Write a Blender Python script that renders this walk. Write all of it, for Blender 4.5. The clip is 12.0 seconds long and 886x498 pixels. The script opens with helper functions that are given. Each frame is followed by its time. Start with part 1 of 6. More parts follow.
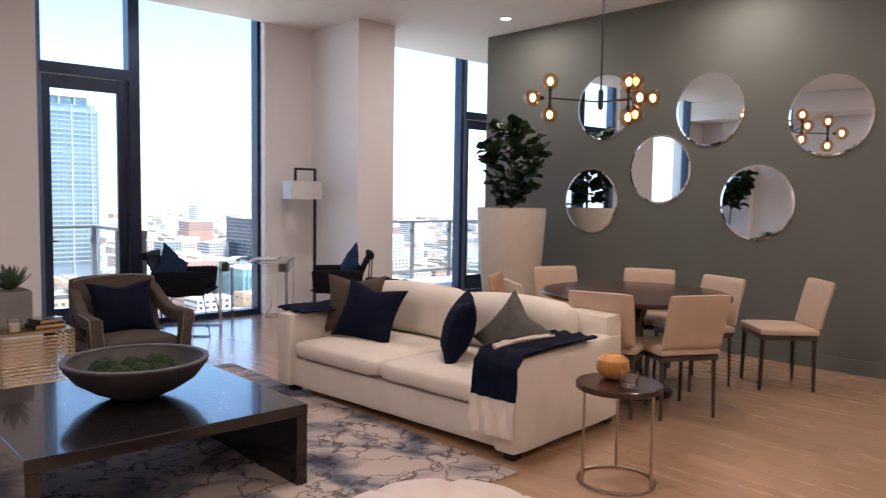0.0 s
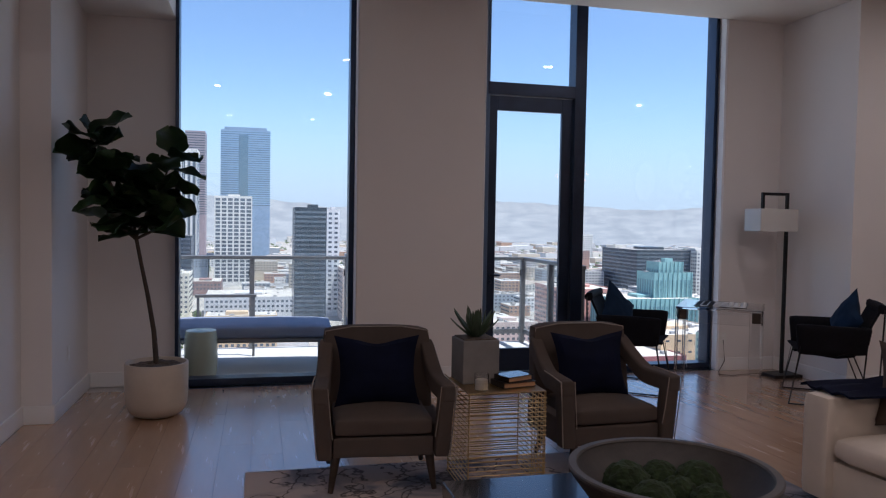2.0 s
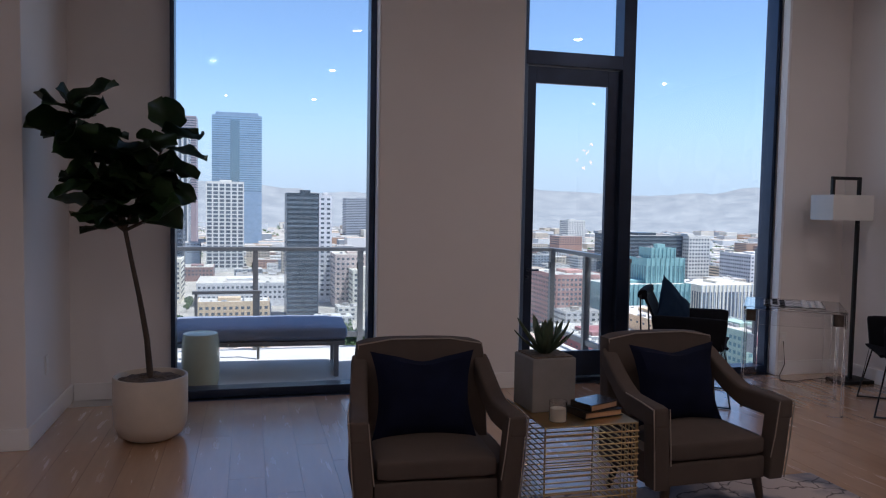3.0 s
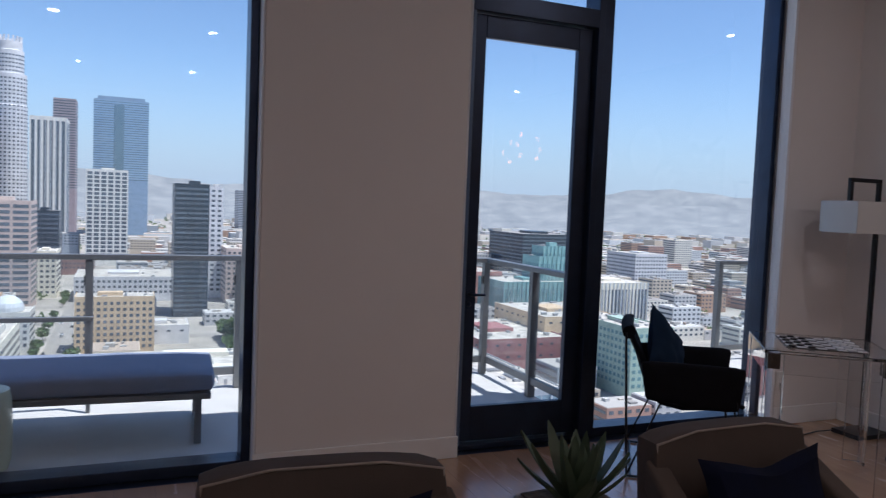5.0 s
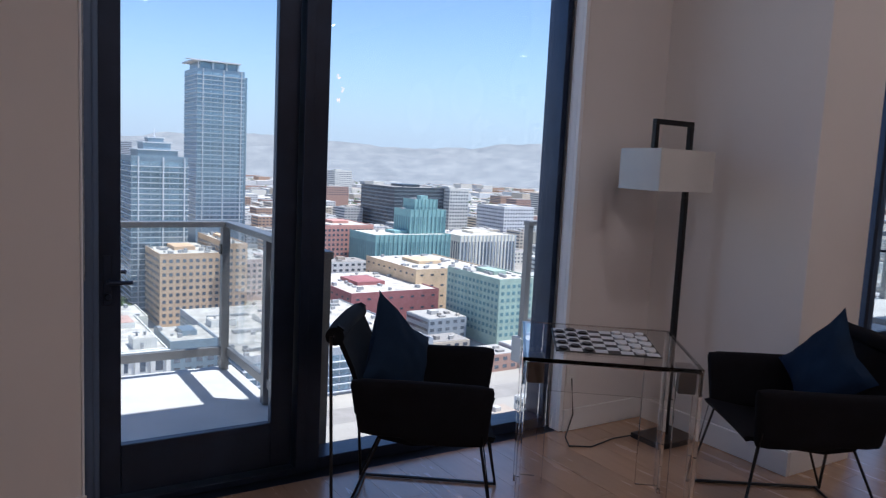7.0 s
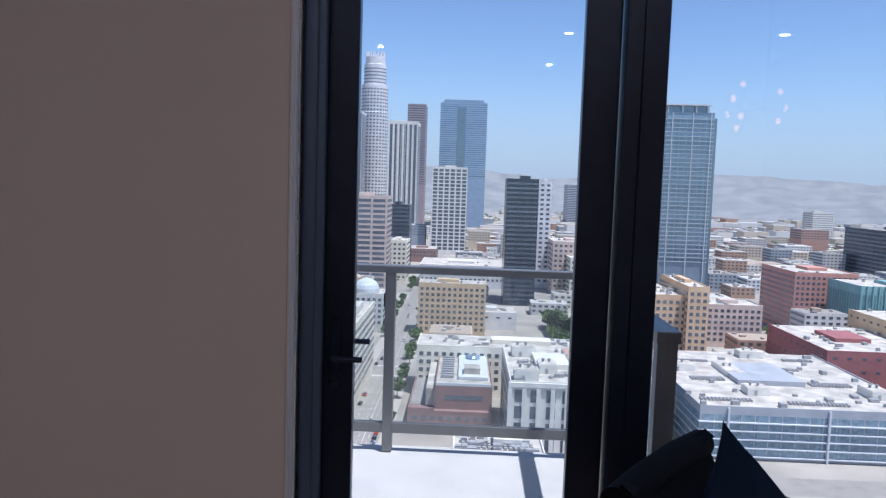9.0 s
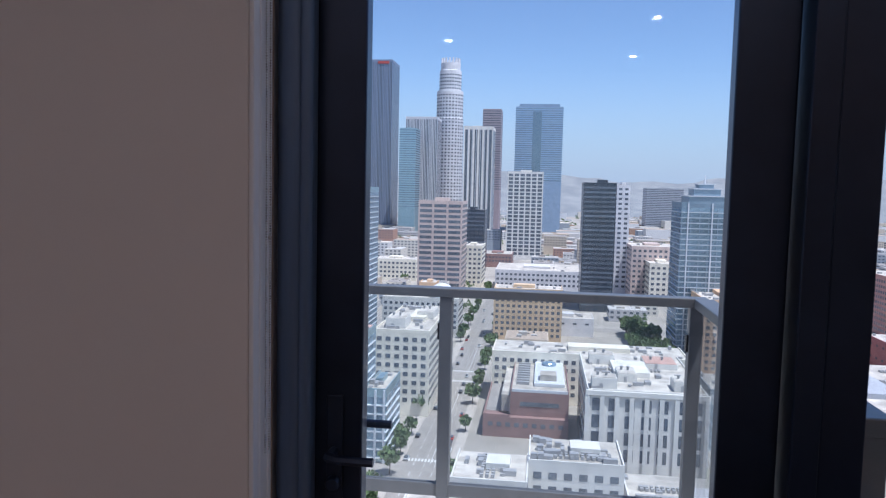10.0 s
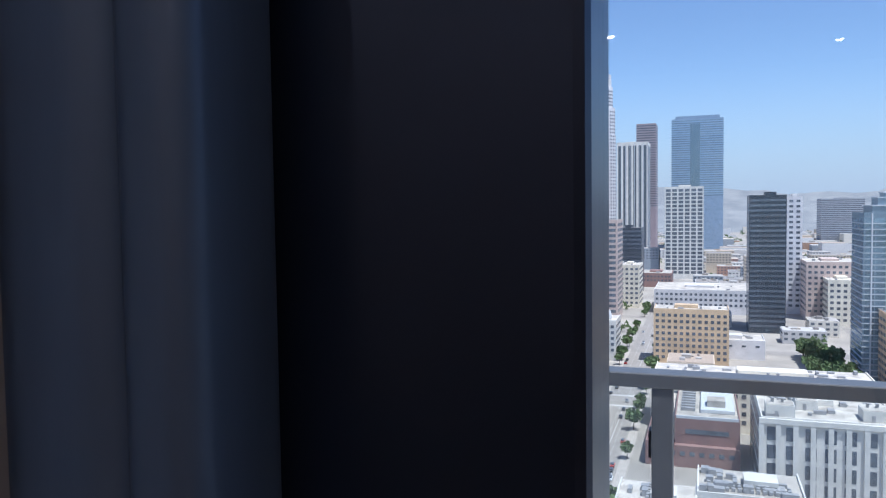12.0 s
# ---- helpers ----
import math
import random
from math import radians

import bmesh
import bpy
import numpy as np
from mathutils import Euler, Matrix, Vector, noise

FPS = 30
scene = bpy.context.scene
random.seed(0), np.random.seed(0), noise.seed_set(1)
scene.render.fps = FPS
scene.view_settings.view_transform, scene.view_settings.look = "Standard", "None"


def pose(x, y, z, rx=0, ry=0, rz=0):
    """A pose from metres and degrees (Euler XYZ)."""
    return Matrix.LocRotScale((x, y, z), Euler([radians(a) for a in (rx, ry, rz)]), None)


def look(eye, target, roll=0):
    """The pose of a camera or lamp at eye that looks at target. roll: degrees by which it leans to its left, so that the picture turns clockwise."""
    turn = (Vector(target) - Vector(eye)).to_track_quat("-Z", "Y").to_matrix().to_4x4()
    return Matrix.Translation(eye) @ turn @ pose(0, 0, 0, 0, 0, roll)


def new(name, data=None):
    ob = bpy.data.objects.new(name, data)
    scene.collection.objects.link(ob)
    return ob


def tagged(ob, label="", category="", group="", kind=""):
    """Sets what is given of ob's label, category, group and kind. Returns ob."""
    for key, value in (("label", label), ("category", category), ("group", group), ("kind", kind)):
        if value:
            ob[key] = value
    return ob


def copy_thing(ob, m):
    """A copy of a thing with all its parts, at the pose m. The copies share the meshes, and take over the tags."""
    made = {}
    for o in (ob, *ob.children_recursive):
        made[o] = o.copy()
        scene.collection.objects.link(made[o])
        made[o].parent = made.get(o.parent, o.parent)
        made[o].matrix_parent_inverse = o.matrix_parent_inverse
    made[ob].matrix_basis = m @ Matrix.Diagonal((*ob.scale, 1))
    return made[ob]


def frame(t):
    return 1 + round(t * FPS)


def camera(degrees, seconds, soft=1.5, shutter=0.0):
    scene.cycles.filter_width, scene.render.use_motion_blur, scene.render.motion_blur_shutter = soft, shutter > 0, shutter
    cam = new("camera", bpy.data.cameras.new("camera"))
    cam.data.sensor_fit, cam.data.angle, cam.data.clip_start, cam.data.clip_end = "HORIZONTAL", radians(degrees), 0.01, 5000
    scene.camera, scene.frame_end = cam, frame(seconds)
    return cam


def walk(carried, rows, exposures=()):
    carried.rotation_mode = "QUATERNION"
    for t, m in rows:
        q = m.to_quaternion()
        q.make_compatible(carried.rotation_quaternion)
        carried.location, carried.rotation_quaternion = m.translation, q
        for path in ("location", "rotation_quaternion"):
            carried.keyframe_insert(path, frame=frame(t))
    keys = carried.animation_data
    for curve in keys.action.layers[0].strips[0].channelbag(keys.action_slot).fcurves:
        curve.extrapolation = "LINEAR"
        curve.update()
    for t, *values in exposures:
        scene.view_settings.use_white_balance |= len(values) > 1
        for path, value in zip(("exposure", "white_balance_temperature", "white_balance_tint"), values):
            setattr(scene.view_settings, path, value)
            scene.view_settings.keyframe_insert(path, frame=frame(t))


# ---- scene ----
cam = camera(61.5, 12.0, soft=1.15, shutter=0.1)
PATH = [
    (0, (-1.921, -7.863, 1.432), (-0.579, -6.387, 1.289), 0.9),
    (0.5, (-1.805, -7.483, 1.423), (-0.812, -5.75, 1.328), 1.4),
    (1, (-1.774, -7.107, 1.424), (-1.033, -5.251, 1.36), 1.9),
    (1.5, (-1.846, -6.728, 1.413), (-1.289, -4.809, 1.348), 1.5),
    (2, (-1.939, -6.345, 1.423), (-1.457, -4.406, 1.344), 1.0),
    (2.5, (-1.993, -5.929, 1.432), (-1.544, -3.983, 1.322), 1.1),
    (3, (-2.052, -5.505, 1.432), (-1.55, -3.572, 1.315), 1.0),
    (3.2, (-2.052, -5.335, 1.431), (-1.515, -3.412, 1.303), 0.9),
    (4.8, (-1.76, -4.008, 1.454), (-1.135, -2.113, 1.332), 2.4),
    (5, (-1.712, -3.838, 1.447), (-0.946, -1.994, 1.327), 2.3),
    (5.5, (-1.419, -3.531, 1.452), (-0.204, -1.949, 1.315), 1.5),
    (6, (-1.097, -3.314, 1.43), (0.367, -1.961, 1.272), 1.0),
    (6.5, (-0.728, -3.153, 1.433), (0.643, -1.71, 1.236), 1.8),
    (7, (-0.334, -3.002, 1.453), (0.734, -1.327, 1.223), 2.8),
    (7.5, (0.001, -2.87, 1.471), (0.736, -1.02, 1.281), 3.1),
    (7.7, (0.12, -2.778, 1.454), (0.737, -0.883, 1.284), 3.4),
    (8.1, (0.335, -2.57, 1.447), (0.75, -0.622, 1.284), 2.8),
    (8.6, (0.466, -2.255, 1.437), (0.613, -0.267, 1.273), 2.0),
    (9.3, (0.514, -1.76, 1.415), (0.312, 0.223, 1.246), 1.5),
    (9.5, (0.525, -1.608, 1.413), (0.282, 0.371, 1.258), 1.1),
    (10, (0.492, -1.17, 1.411), (0.211, 0.804, 1.251), 1.3),
    (10.5, (0.45, -0.788, 1.411), (0.126, 1.175, 1.206), 0.6),
    (11, (0.36, -0.435, 1.418), (-0.146, 1.494, 1.272), 0.8),
    (11.5, (0.247, -0.173, 1.411), (-0.384, 1.723, 1.346), -0.3),
    (12, (0.191, -0.049, 1.419), (-0.488, 1.83, 1.315), -0.8),
]
walk(cam, [(t, look(eye, target, roll)) for t, eye, target, roll in PATH],
     exposures=((0.0, 1.95, 5950, 11), (0.3, 1.7, 5950, 11), (0.7, 1.2, 5900, 12), (1.1, 0.85, 5850, 13), (1.6, 0.62, 5750, 14), (2.5, 0.64, 5650, 14), (4.0, 0.45, 5650, 14), (5.0, 0.35, 5650, 14), (6.0, 0.57, 5650, 14), (7.0, 0.57, 5650, 14), (8.5, 0.32, 5600, 16), (9.5, 0.2, 5500, 18), (10.5, 0.27, 5500, 17), (12.0, 0.3, 5500, 15)))

# ---- world and sun ----
world = bpy.data.worlds.new("world")
scene.world = world
world.use_nodes = True
wnt = world.node_tree
sky = wnt.nodes.new("ShaderNodeTexSky")
sky.sky_type = "NISHITA"
sky.sun_disc = False
SUN = Vector((0.27, -0.20, 0.93)).normalized()
sky.sun_elevation = math.asin(SUN.z)
sky.sun_rotation = math.atan2(SUN.x, SUN.y)
sky.altitude = 150
sky.air_density, sky.dust_density, sky.ozone_density = 1.0, 0.35, 2.5
wnt.links.new(sky.outputs[0], wnt.nodes["Background"].inputs[0])
wnt.nodes["Background"].inputs[1].default_value = 0.12
sun = new("sun", bpy.data.lights.new("sun", "SUN"))
sun.data.energy, sun.data.angle, sun.data.color = 5.0, radians(0.5), (1.0, 0.93, 0.82)
sun.matrix_world = look(SUN * 50, (0, 0, 0))


# recessed ceiling lights: (x, y) of each, warm white
# most are unseen, added to brighten the room; (-2.55, -5.0) for the left wall
DOWNLIGHTS = [(4.15, -2.15), (4.15, -4.6), (4.15, -7.0), (1.6, -2.15), (1.6, -4.6), (1.6, -7.2), (-0.9, -2.6), (-0.9, -5.2), (-0.9, -8.4), (-2.55, -5.0), (-2.5, -8.4), (1.6, -9.6), (7.4, -2.15), (7.4, -5.5)]
for lx, ly in DOWNLIGHTS:
    lamp = new("downlight_lamp", bpy.data.lights.new("downlight_lamp", "AREA"))
    lamp.data.shape, lamp.data.size, lamp.data.energy, lamp.data.color = "DISK", 0.10, (5.6 if ly < -3.0 else 0.9 if lx < 0 else 4.8), (1.0, 0.83, 0.72)
    lamp.matrix_world = look((lx, ly, 3.362), (lx, ly, 0.0))


# ---- materials ----
def mat(name, color, rough=0.6, metal=0.0, grain=0.0, scale=8.0, bump=0.0, bscale=60.0, spread=0.0, stretch=(1, 1, 1), color2=None, spec=0.5, coat=0.0):
    """A surface: base colour, broad mottling (grain, scale), fine relief (bump, bscale), and tone per object (spread)."""
    m = bpy.data.materials.new(name)
    m.use_nodes = True
    nt = m.node_tree
    b = nt.nodes["Principled BSDF"]
    b.inputs["Roughness"].default_value, b.inputs["Metallic"].default_value = rough, metal
    b.inputs["Specular IOR Level"].default_value = spec
    b.inputs["Coat Weight"].default_value = coat
    b.inputs["Base Color"].default_value = (*color, 1)
    co = nt.nodes.new("ShaderNodeTexCoord")
    mp = nt.nodes.new("ShaderNodeMapping")
    mp.inputs["Scale"].default_value = stretch
    nt.links.new(co.outputs["Object"], mp.inputs[0])
    if grain or spread:
        n1 = nt.nodes.new("ShaderNodeTexNoise")
        n1.inputs["Scale"].default_value, n1.inputs["Detail"].default_value, n1.inputs["Roughness"].default_value = scale, 6, 0.6
        nt.links.new(mp.outputs[0], n1.inputs["Vector"])
        mix = nt.nodes.new("ShaderNodeMix")
        mix.data_type = "RGBA"
        lo = color2 or tuple(c * (1 - grain) for c in color)
        hi = color if color2 else tuple(min(1, c * (1 + grain)) for c in color)
        mix.inputs[6].default_value, mix.inputs[7].default_value = (*lo, 1), (*hi, 1)
        rmp = nt.nodes.new("ShaderNodeMapRange")
        rmp.inputs[1].default_value, rmp.inputs[2].default_value = 0.3, 0.7
        nt.links.new(n1.outputs[0], rmp.inputs[0])
        nt.links.new(rmp.outputs[0], mix.inputs[0])
        out = mix.outputs[2]
        if spread:
            info = nt.nodes.new("ShaderNodeObjectInfo")
            hs = nt.nodes.new("ShaderNodeHueSaturation")
            r2 = nt.nodes.new("ShaderNodeMapRange")
            r2.inputs[3].default_value, r2.inputs[4].default_value = 1 - spread, 1 + spread
            nt.links.new(info.outputs["Random"], r2.inputs[0])
            nt.links.new(r2.outputs[0], hs.inputs["Value"])
            nt.links.new(out, hs.inputs["Color"])
            out = hs.outputs[0]
        nt.links.new(out, b.inputs["Base Color"])
        rr = nt.nodes.new("ShaderNodeMapRange")
        rr.inputs[3].default_value, rr.inputs[4].default_value = max(0.03, rough - 0.06), min(1, rough + 0.06)
        nt.links.new(n1.outputs[0], rr.inputs[0])
        nt.links.new(rr.outputs[0], b.inputs["Roughness"])
    if bump:
        n2 = nt.nodes.new("ShaderNodeTexNoise")
        n2.inputs["Scale"].default_value, n2.inputs["Detail"].default_value = bscale, 4
        nt.links.new(mp.outputs[0], n2.inputs["Vector"])
        bp = nt.nodes.new("ShaderNodeBump")
        bp.inputs["Strength"].default_value, bp.inputs["Distance"].default_value = bump, 0.004
        nt.links.new(n2.outputs[0], bp.inputs["Height"])
        nt.links.new(bp.outputs[0], b.inputs["Normal"])
    return m


def glass(name, tint=(1, 1, 1), rough=0.0, thin=True, ior=1.45, dust_haze=0.0):
    m = bpy.data.materials.new(name)
    m.use_nodes = True
    nt = m.node_tree
    b = nt.nodes["Principled BSDF"]
    b.inputs["Base Color"].default_value = (*tint, 1)
    b.inputs["Roughness"].default_value = rough
    b.inputs["IOR"].default_value = ior
    b.inputs["Transmission Weight"].default_value = 1.0
    if thin:
        tr = nt.nodes.new("ShaderNodeBsdfTransparent")
        tr.inputs[0].default_value = (*tint, 1)
        gl = nt.nodes.new("ShaderNodeBsdfGlossy")
        gl.inputs["Roughness"].default_value = rough
        lw = nt.nodes.new("ShaderNodeLayerWeight")
        pw = nt.nodes.new("ShaderNodeMath")
        pw.operation = "POWER"
        pw.inputs[1].default_value = 4.5
        nt.links.new(lw.outputs["Facing"], pw.inputs[0])
        fr = nt.nodes.new("ShaderNodeMapRange")
        fr.inputs[3].default_value, fr.inputs[4].default_value = ((ior - 1) / (ior + 1)) ** 2, 0.9
        nt.links.new(pw.outputs[0], fr.inputs[0])
        mx = nt.nodes.new("ShaderNodeMixShader")
        nt.links.new(fr.outputs[0], mx.inputs[0])
        nt.links.new(tr.outputs[0], mx.inputs[1])
        nt.links.new(gl.outputs[0], mx.inputs[2])
        last = mx.outputs[0]
        if dust_haze:
            # a film of dust and dried rain that catches the light, also a veil imitating haze
            film, thru, both, lay = (nt.nodes.new("ShaderNode" + k) for k in ("BsdfDiffuse", "BsdfTranslucent", "AddShader", "MixShader"))
            film.inputs[0].default_value = thru.inputs[0].default_value = (0.45, 0.45, 0.44, 1)
            nt.links.new(film.outputs[0], both.inputs[0])
            nt.links.new(thru.outputs[0], both.inputs[1])
            co = nt.nodes.new("ShaderNodeTexCoord")
            nz = nt.nodes.new("ShaderNodeTexNoise")
            nz.inputs["Scale"].default_value, nz.inputs["Detail"].default_value = 2.5, 5
            nt.links.new(co.outputs["Object"], nz.inputs["Vector"])
            am = nt.nodes.new("ShaderNodeMapRange")
            am.inputs[3].default_value, am.inputs[4].default_value = dust_haze * 0.75, dust_haze * 1.25
            nt.links.new(nz.outputs[0], am.inputs[0])
            nt.links.new(am.outputs[0], lay.inputs[0])
            nt.links.new(last, lay.inputs[1])
            nt.links.new(both.outputs[0], lay.inputs[2])
            last = lay.outputs[0]
        nt.links.new(last, nt.nodes["Material Output"].inputs[0])
    return m


def glow(name, color, strength):
    m = bpy.data.materials.new(name)
    m.use_nodes = True
    b = m.node_tree.nodes["Principled BSDF"]
    b.inputs["Base Color"].default_value = (*color, 1)
    b.inputs["Emission Color"].default_value = (*color, 1)
    b.inputs["Emission Strength"].default_value = strength
    return m


M_WALL = mat("wall_paint", (0.80, 0.776, 0.770), 0.72, grain=0.02, scale=1.5, bump=0.05, bscale=160)
M_CEIL = mat("ceiling_paint", (0.82, 0.80, 0.78), 0.8, grain=0.015, scale=1.2, bump=0.04, bscale=140)
M_GREEN = mat("grey_green_paint", (0.112, 0.118, 0.100), 0.62, grain=0.03, scale=1.6, bump=0.05, bscale=160)
M_TRIM = mat("trim_paint", (0.85, 0.85, 0.86), 0.32, grain=0.015, scale=2)
# lit copy of the frame metal: sky sheen put into a lighter blue
M_FRAMELIT = mat("frame_metal_sky_lit", (0.125, 0.185, 0.295), 0.42, metal=0.35, grain=0.12, scale=5, stretch=(6, 6, 0.3))
M_CHANNEL = mat("satin_aluminium", (0.88, 0.90, 0.94), 0.6, metal=0.0, grain=0.03, scale=3, stretch=(8, 8, 0.4))
M_STRIP = mat("brown_seal", (0.34, 0.26, 0.22), 0.6, grain=0.1, scale=8)
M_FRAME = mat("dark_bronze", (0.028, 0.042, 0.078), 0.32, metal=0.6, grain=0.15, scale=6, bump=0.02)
M_WOOD = mat("oak_plank", (0.47, 0.285, 0.17), 0.26, grain=0.09, scale=3.0, bump=0.03, bscale=24, spread=0.09, stretch=(5, 0.6, 1), coat=1.0)
M_WOOD.node_tree.nodes["Principled BSDF"].inputs["Coat Roughness"].default_value = 0.2
# the film on the window panes stands in for haze over the city
M_GLASS = glass("window_glass", (0.965, 0.985, 0.99), ior=1.42, dust_haze=0.012)
M_RAILGLASS = glass("rail_glass", (0.955, 0.975, 0.97), ior=1.4, dust_haze=0.045)


# ---- building helpers ----
def bm_box(x0, x1, y0, y1, z0, z1, bevel=0.0, seg=2, bm=None):
    made = bm or bmesh.new()
    v = [made.verts.new((x, y, z)) for x in (x0, x1) for y in (y0, y1) for z in (z0, z1)]
    fs = [made.faces.new([v[i] for i in f]) for f in ((0, 1, 3, 2), (4, 6, 7, 5), (0, 4, 5, 1), (2, 3, 7, 6), (0, 2, 6, 4), (1, 5, 7, 3))]
    if bevel:
        es = list({e for f in fs for e in f.edges})
        bmesh.ops.bevel(made, geom=es, offset=bevel, segments=seg, affect="EDGES", profile=0.5)
    return made


def bm_lathe(profile, n=32, cx=0.0, cy=0.0, bm=None, sx=1.0, sy=1.0, cap=True):
    """A turned shape from (radius, height) pairs."""
    made = bm or bmesh.new()
    rings = []
    for r, z in profile:
        rings.append([made.verts.new((cx + sx * max(r, 1e-4) * math.cos(2 * math.pi * i / n), cy + sy * max(r, 1e-4) * math.sin(2 * math.pi * i / n), z)) for i in range(n)])
    for a, b in zip(rings, rings[1:]):
        for i in range(n):
            made.faces.new((a[i], a[(i + 1) % n], b[(i + 1) % n], b[i]))
    if cap:
        made.faces.new(list(reversed(rings[0])))
        made.faces.new(rings[-1])
    return made


def bm_rod(points, r, n=8, bm=None, cap=True):
    """A round bar through the points."""
    made = bm or bmesh.new()
    pts = [Vector(p) for p in points]
    rings = []
    for i, p in enumerate(pts):
        a = (p - pts[i - 1]).normalized() if i else (pts[1] - p).normalized()
        b = (pts[i + 1] - p).normalized() if i < len(pts) - 1 else a
        d = (a + b).normalized() if (a + b).length > 1e-5 else a
        up = Vector((0, 0, 1)) if abs(d.z) < 0.95 else Vector((1, 0, 0))
        s = d.cross(up).normalized()
        u = s.cross(d)
        k = 1.0 / max(0.5, d.dot(a))
        rr = r[i] if isinstance(r, (list, tuple)) else r
        rings.append([made.verts.new(p + (s * math.cos(2 * math.pi * j / n) + u * math.sin(2 * math.pi * j / n)) * rr * (k if 0 < i < len(pts) - 1 else 1)) for j in range(n)])
    for a, b in zip(rings, rings[1:]):
        for j in range(n):
            made.faces.new((a[j], a[(j + 1) % n], b[(j + 1) % n], b[j]))
    if cap:
        made.faces.new(list(reversed(rings[0])))
        made.faces.new(rings[-1])
    return made


def mesh_of(name, bm, material, smooth=False):
    bmesh.ops.recalc_face_normals(bm, faces=bm.faces)
    me = bpy.data.meshes.new(name)
    bm.to_mesh(me)
    bm.free()
    if smooth:
        me.polygons.foreach_set("use_smooth", [True] * len(me.polygons))
        me.set_sharp_from_angle(angle=radians(40))
    me.materials.append(material)
    return me


def part(name, bm, material, parent=None, label="", smooth=False, at=None):
    ob = new(name, mesh_of(name, bm, material, smooth))
    if parent:
        ob.parent = parent
    if at is not None:
        ob.matrix_basis = at
    if label:
        ob["label"] = label
    return ob


def share(name, source, parent, at):
    ob = new(name, source.data)
    ob.parent = parent
    ob.matrix_basis = at
    if "label" in source:
        ob["label"] = source["label"]
    return ob


def thing(name, label, category, at=None, group="", kind=""):
    ob = new(name)
    ob.empty_display_size = 0.1
    if at is not None:
        ob.matrix_basis = at
    return tagged(ob, label, category, group, kind)


def struct(name, bm, material, label="", category="", smooth=False):
    ob = part(name, bm, material, smooth=smooth)
    return tagged(ob, label, category, kind="structure")


# ---- the room ----
CEIL, HEAD, GY = 3.385, 3.52, 0.19
floor = struct("floor", bm_box(-3.6, 10.0, -11.2, 0.02, -0.25, -0.006), mat("subfloor", (0.10, 0.075, 0.055), 0.7), "oak plank floor of the living room", "floor")
for nm, b in (("floor_sill_1", (-2.62, -1.122)), ("floor_sill_2", (0.0, 2.42)), ("floor_sill_4", (7.84, 10.0)), ("floor_sill_3", (3.56, 6.51))):
    struct(nm, bm_box(b[0], b[1], 0.02, 0.30, -0.25, -0.006), M_FRAME, "dark metal threshold under the glazing", "sill")
struct("ceiling", bm_box(-3.6, 10.0, -11.2, 0.0, CEIL, CEIL + 0.3), M_CEIL, "smooth white ceiling", "ceiling")
struct("ceiling_pocket", bm_box(-3.72, 10.2, 0.003, 0.45, HEAD, CEIL + 0.3), M_CEIL, "recessed shade pocket above the glazing", "ceiling")
struct("ceiling_soffit", bm_box(-3.47, -2.60, -3.4, 0.20, 3.02, CEIL - 0.004, bevel=0.004), M_CEIL, "lower white soffit beside the window", "ceiling")
struct("wall_west", bm_box(-3.72, -3.47, -11.2, -0.88, -0.1, CEIL - 0.002), M_WALL, "plain white wall", "wall")
struct("wall_west_column", bm_box(-3.72, -3.28, -0.878, 0.45, -0.1, HEAD - 0.002, bevel=0.004), M_WALL, "white wall column beside the plant", "wall")
struct("wall_north_1", bm_box(-3.28, -2.60, 0.20, 0.45, -0.1, HEAD - 0.002), M_WALL, "white wall behind the potted fig", "wall")
struct("wall_north_2", bm_box(-1.122, 0.0, 0.0, 0.30, -0.1, HEAD - 0.002, bevel=0.004), M_WALL, "white wall between window and balcony door", "wall")
struct("wall_north_3", bm_box(2.422, 3.04, 0.0, 0.30, -0.1, HEAD - 0.002, bevel=0.004), M_WALL, "white wall behind the floor lamp", "wall")
struct("wall_pillar", bm_box(3.04, 3.555, -0.955, 0.30, -0.1, CEIL - 0.002, bevel=0.004), M_WALL, "square white pillar", "wall")
struct("wall_north_4", bm_box(6.514, 7.84, 0.0, 0.30, -0.1, HEAD - 0.002, bevel=0.004), M_WALL, "white wall beside the far balcony door", "wall")
struct("wall_green", bm_box(4.74, 4.92, -9.0, -1.30, -0.1, CEIL - 0.002, bevel=0.004), M_GREEN, "dark grey-green accent wall hung with round mirrors", "wall")
struct("wall_east", bm_box(10.0, 10.2, -11.2, 0.45, -0.1, HEAD - 0.002), M_WALL, "plain white wall", "wall")
struct("wall_south", bm_box(-3.72, 10.2, -11.45, -11.2, -0.1, CEIL - 0.002), M_WALL, "plain white wall", "wall")
struct("roof", bm_box(-12.0, 12.0, -14.0, 0.34, CEIL + 0.31, CEIL + 0.46), M_TRIM, "roof slab over the apartment", "roof")
struct("tower_facade", bm_box(-12.0, 12.0, -14.0, 0.30, -110.0, -0.30), mat("facade_metal", (0.3, 0.31, 0.32), 0.5), "lower storeys of the apartment tower", "building")


def baseboard(name, x0, x1, y0, y1):
    struct(name, bm_box(x0, x1, y0, y1, 0.0, 0.125, bevel=0.004), M_TRIM, "flat white baseboard", "baseboard")


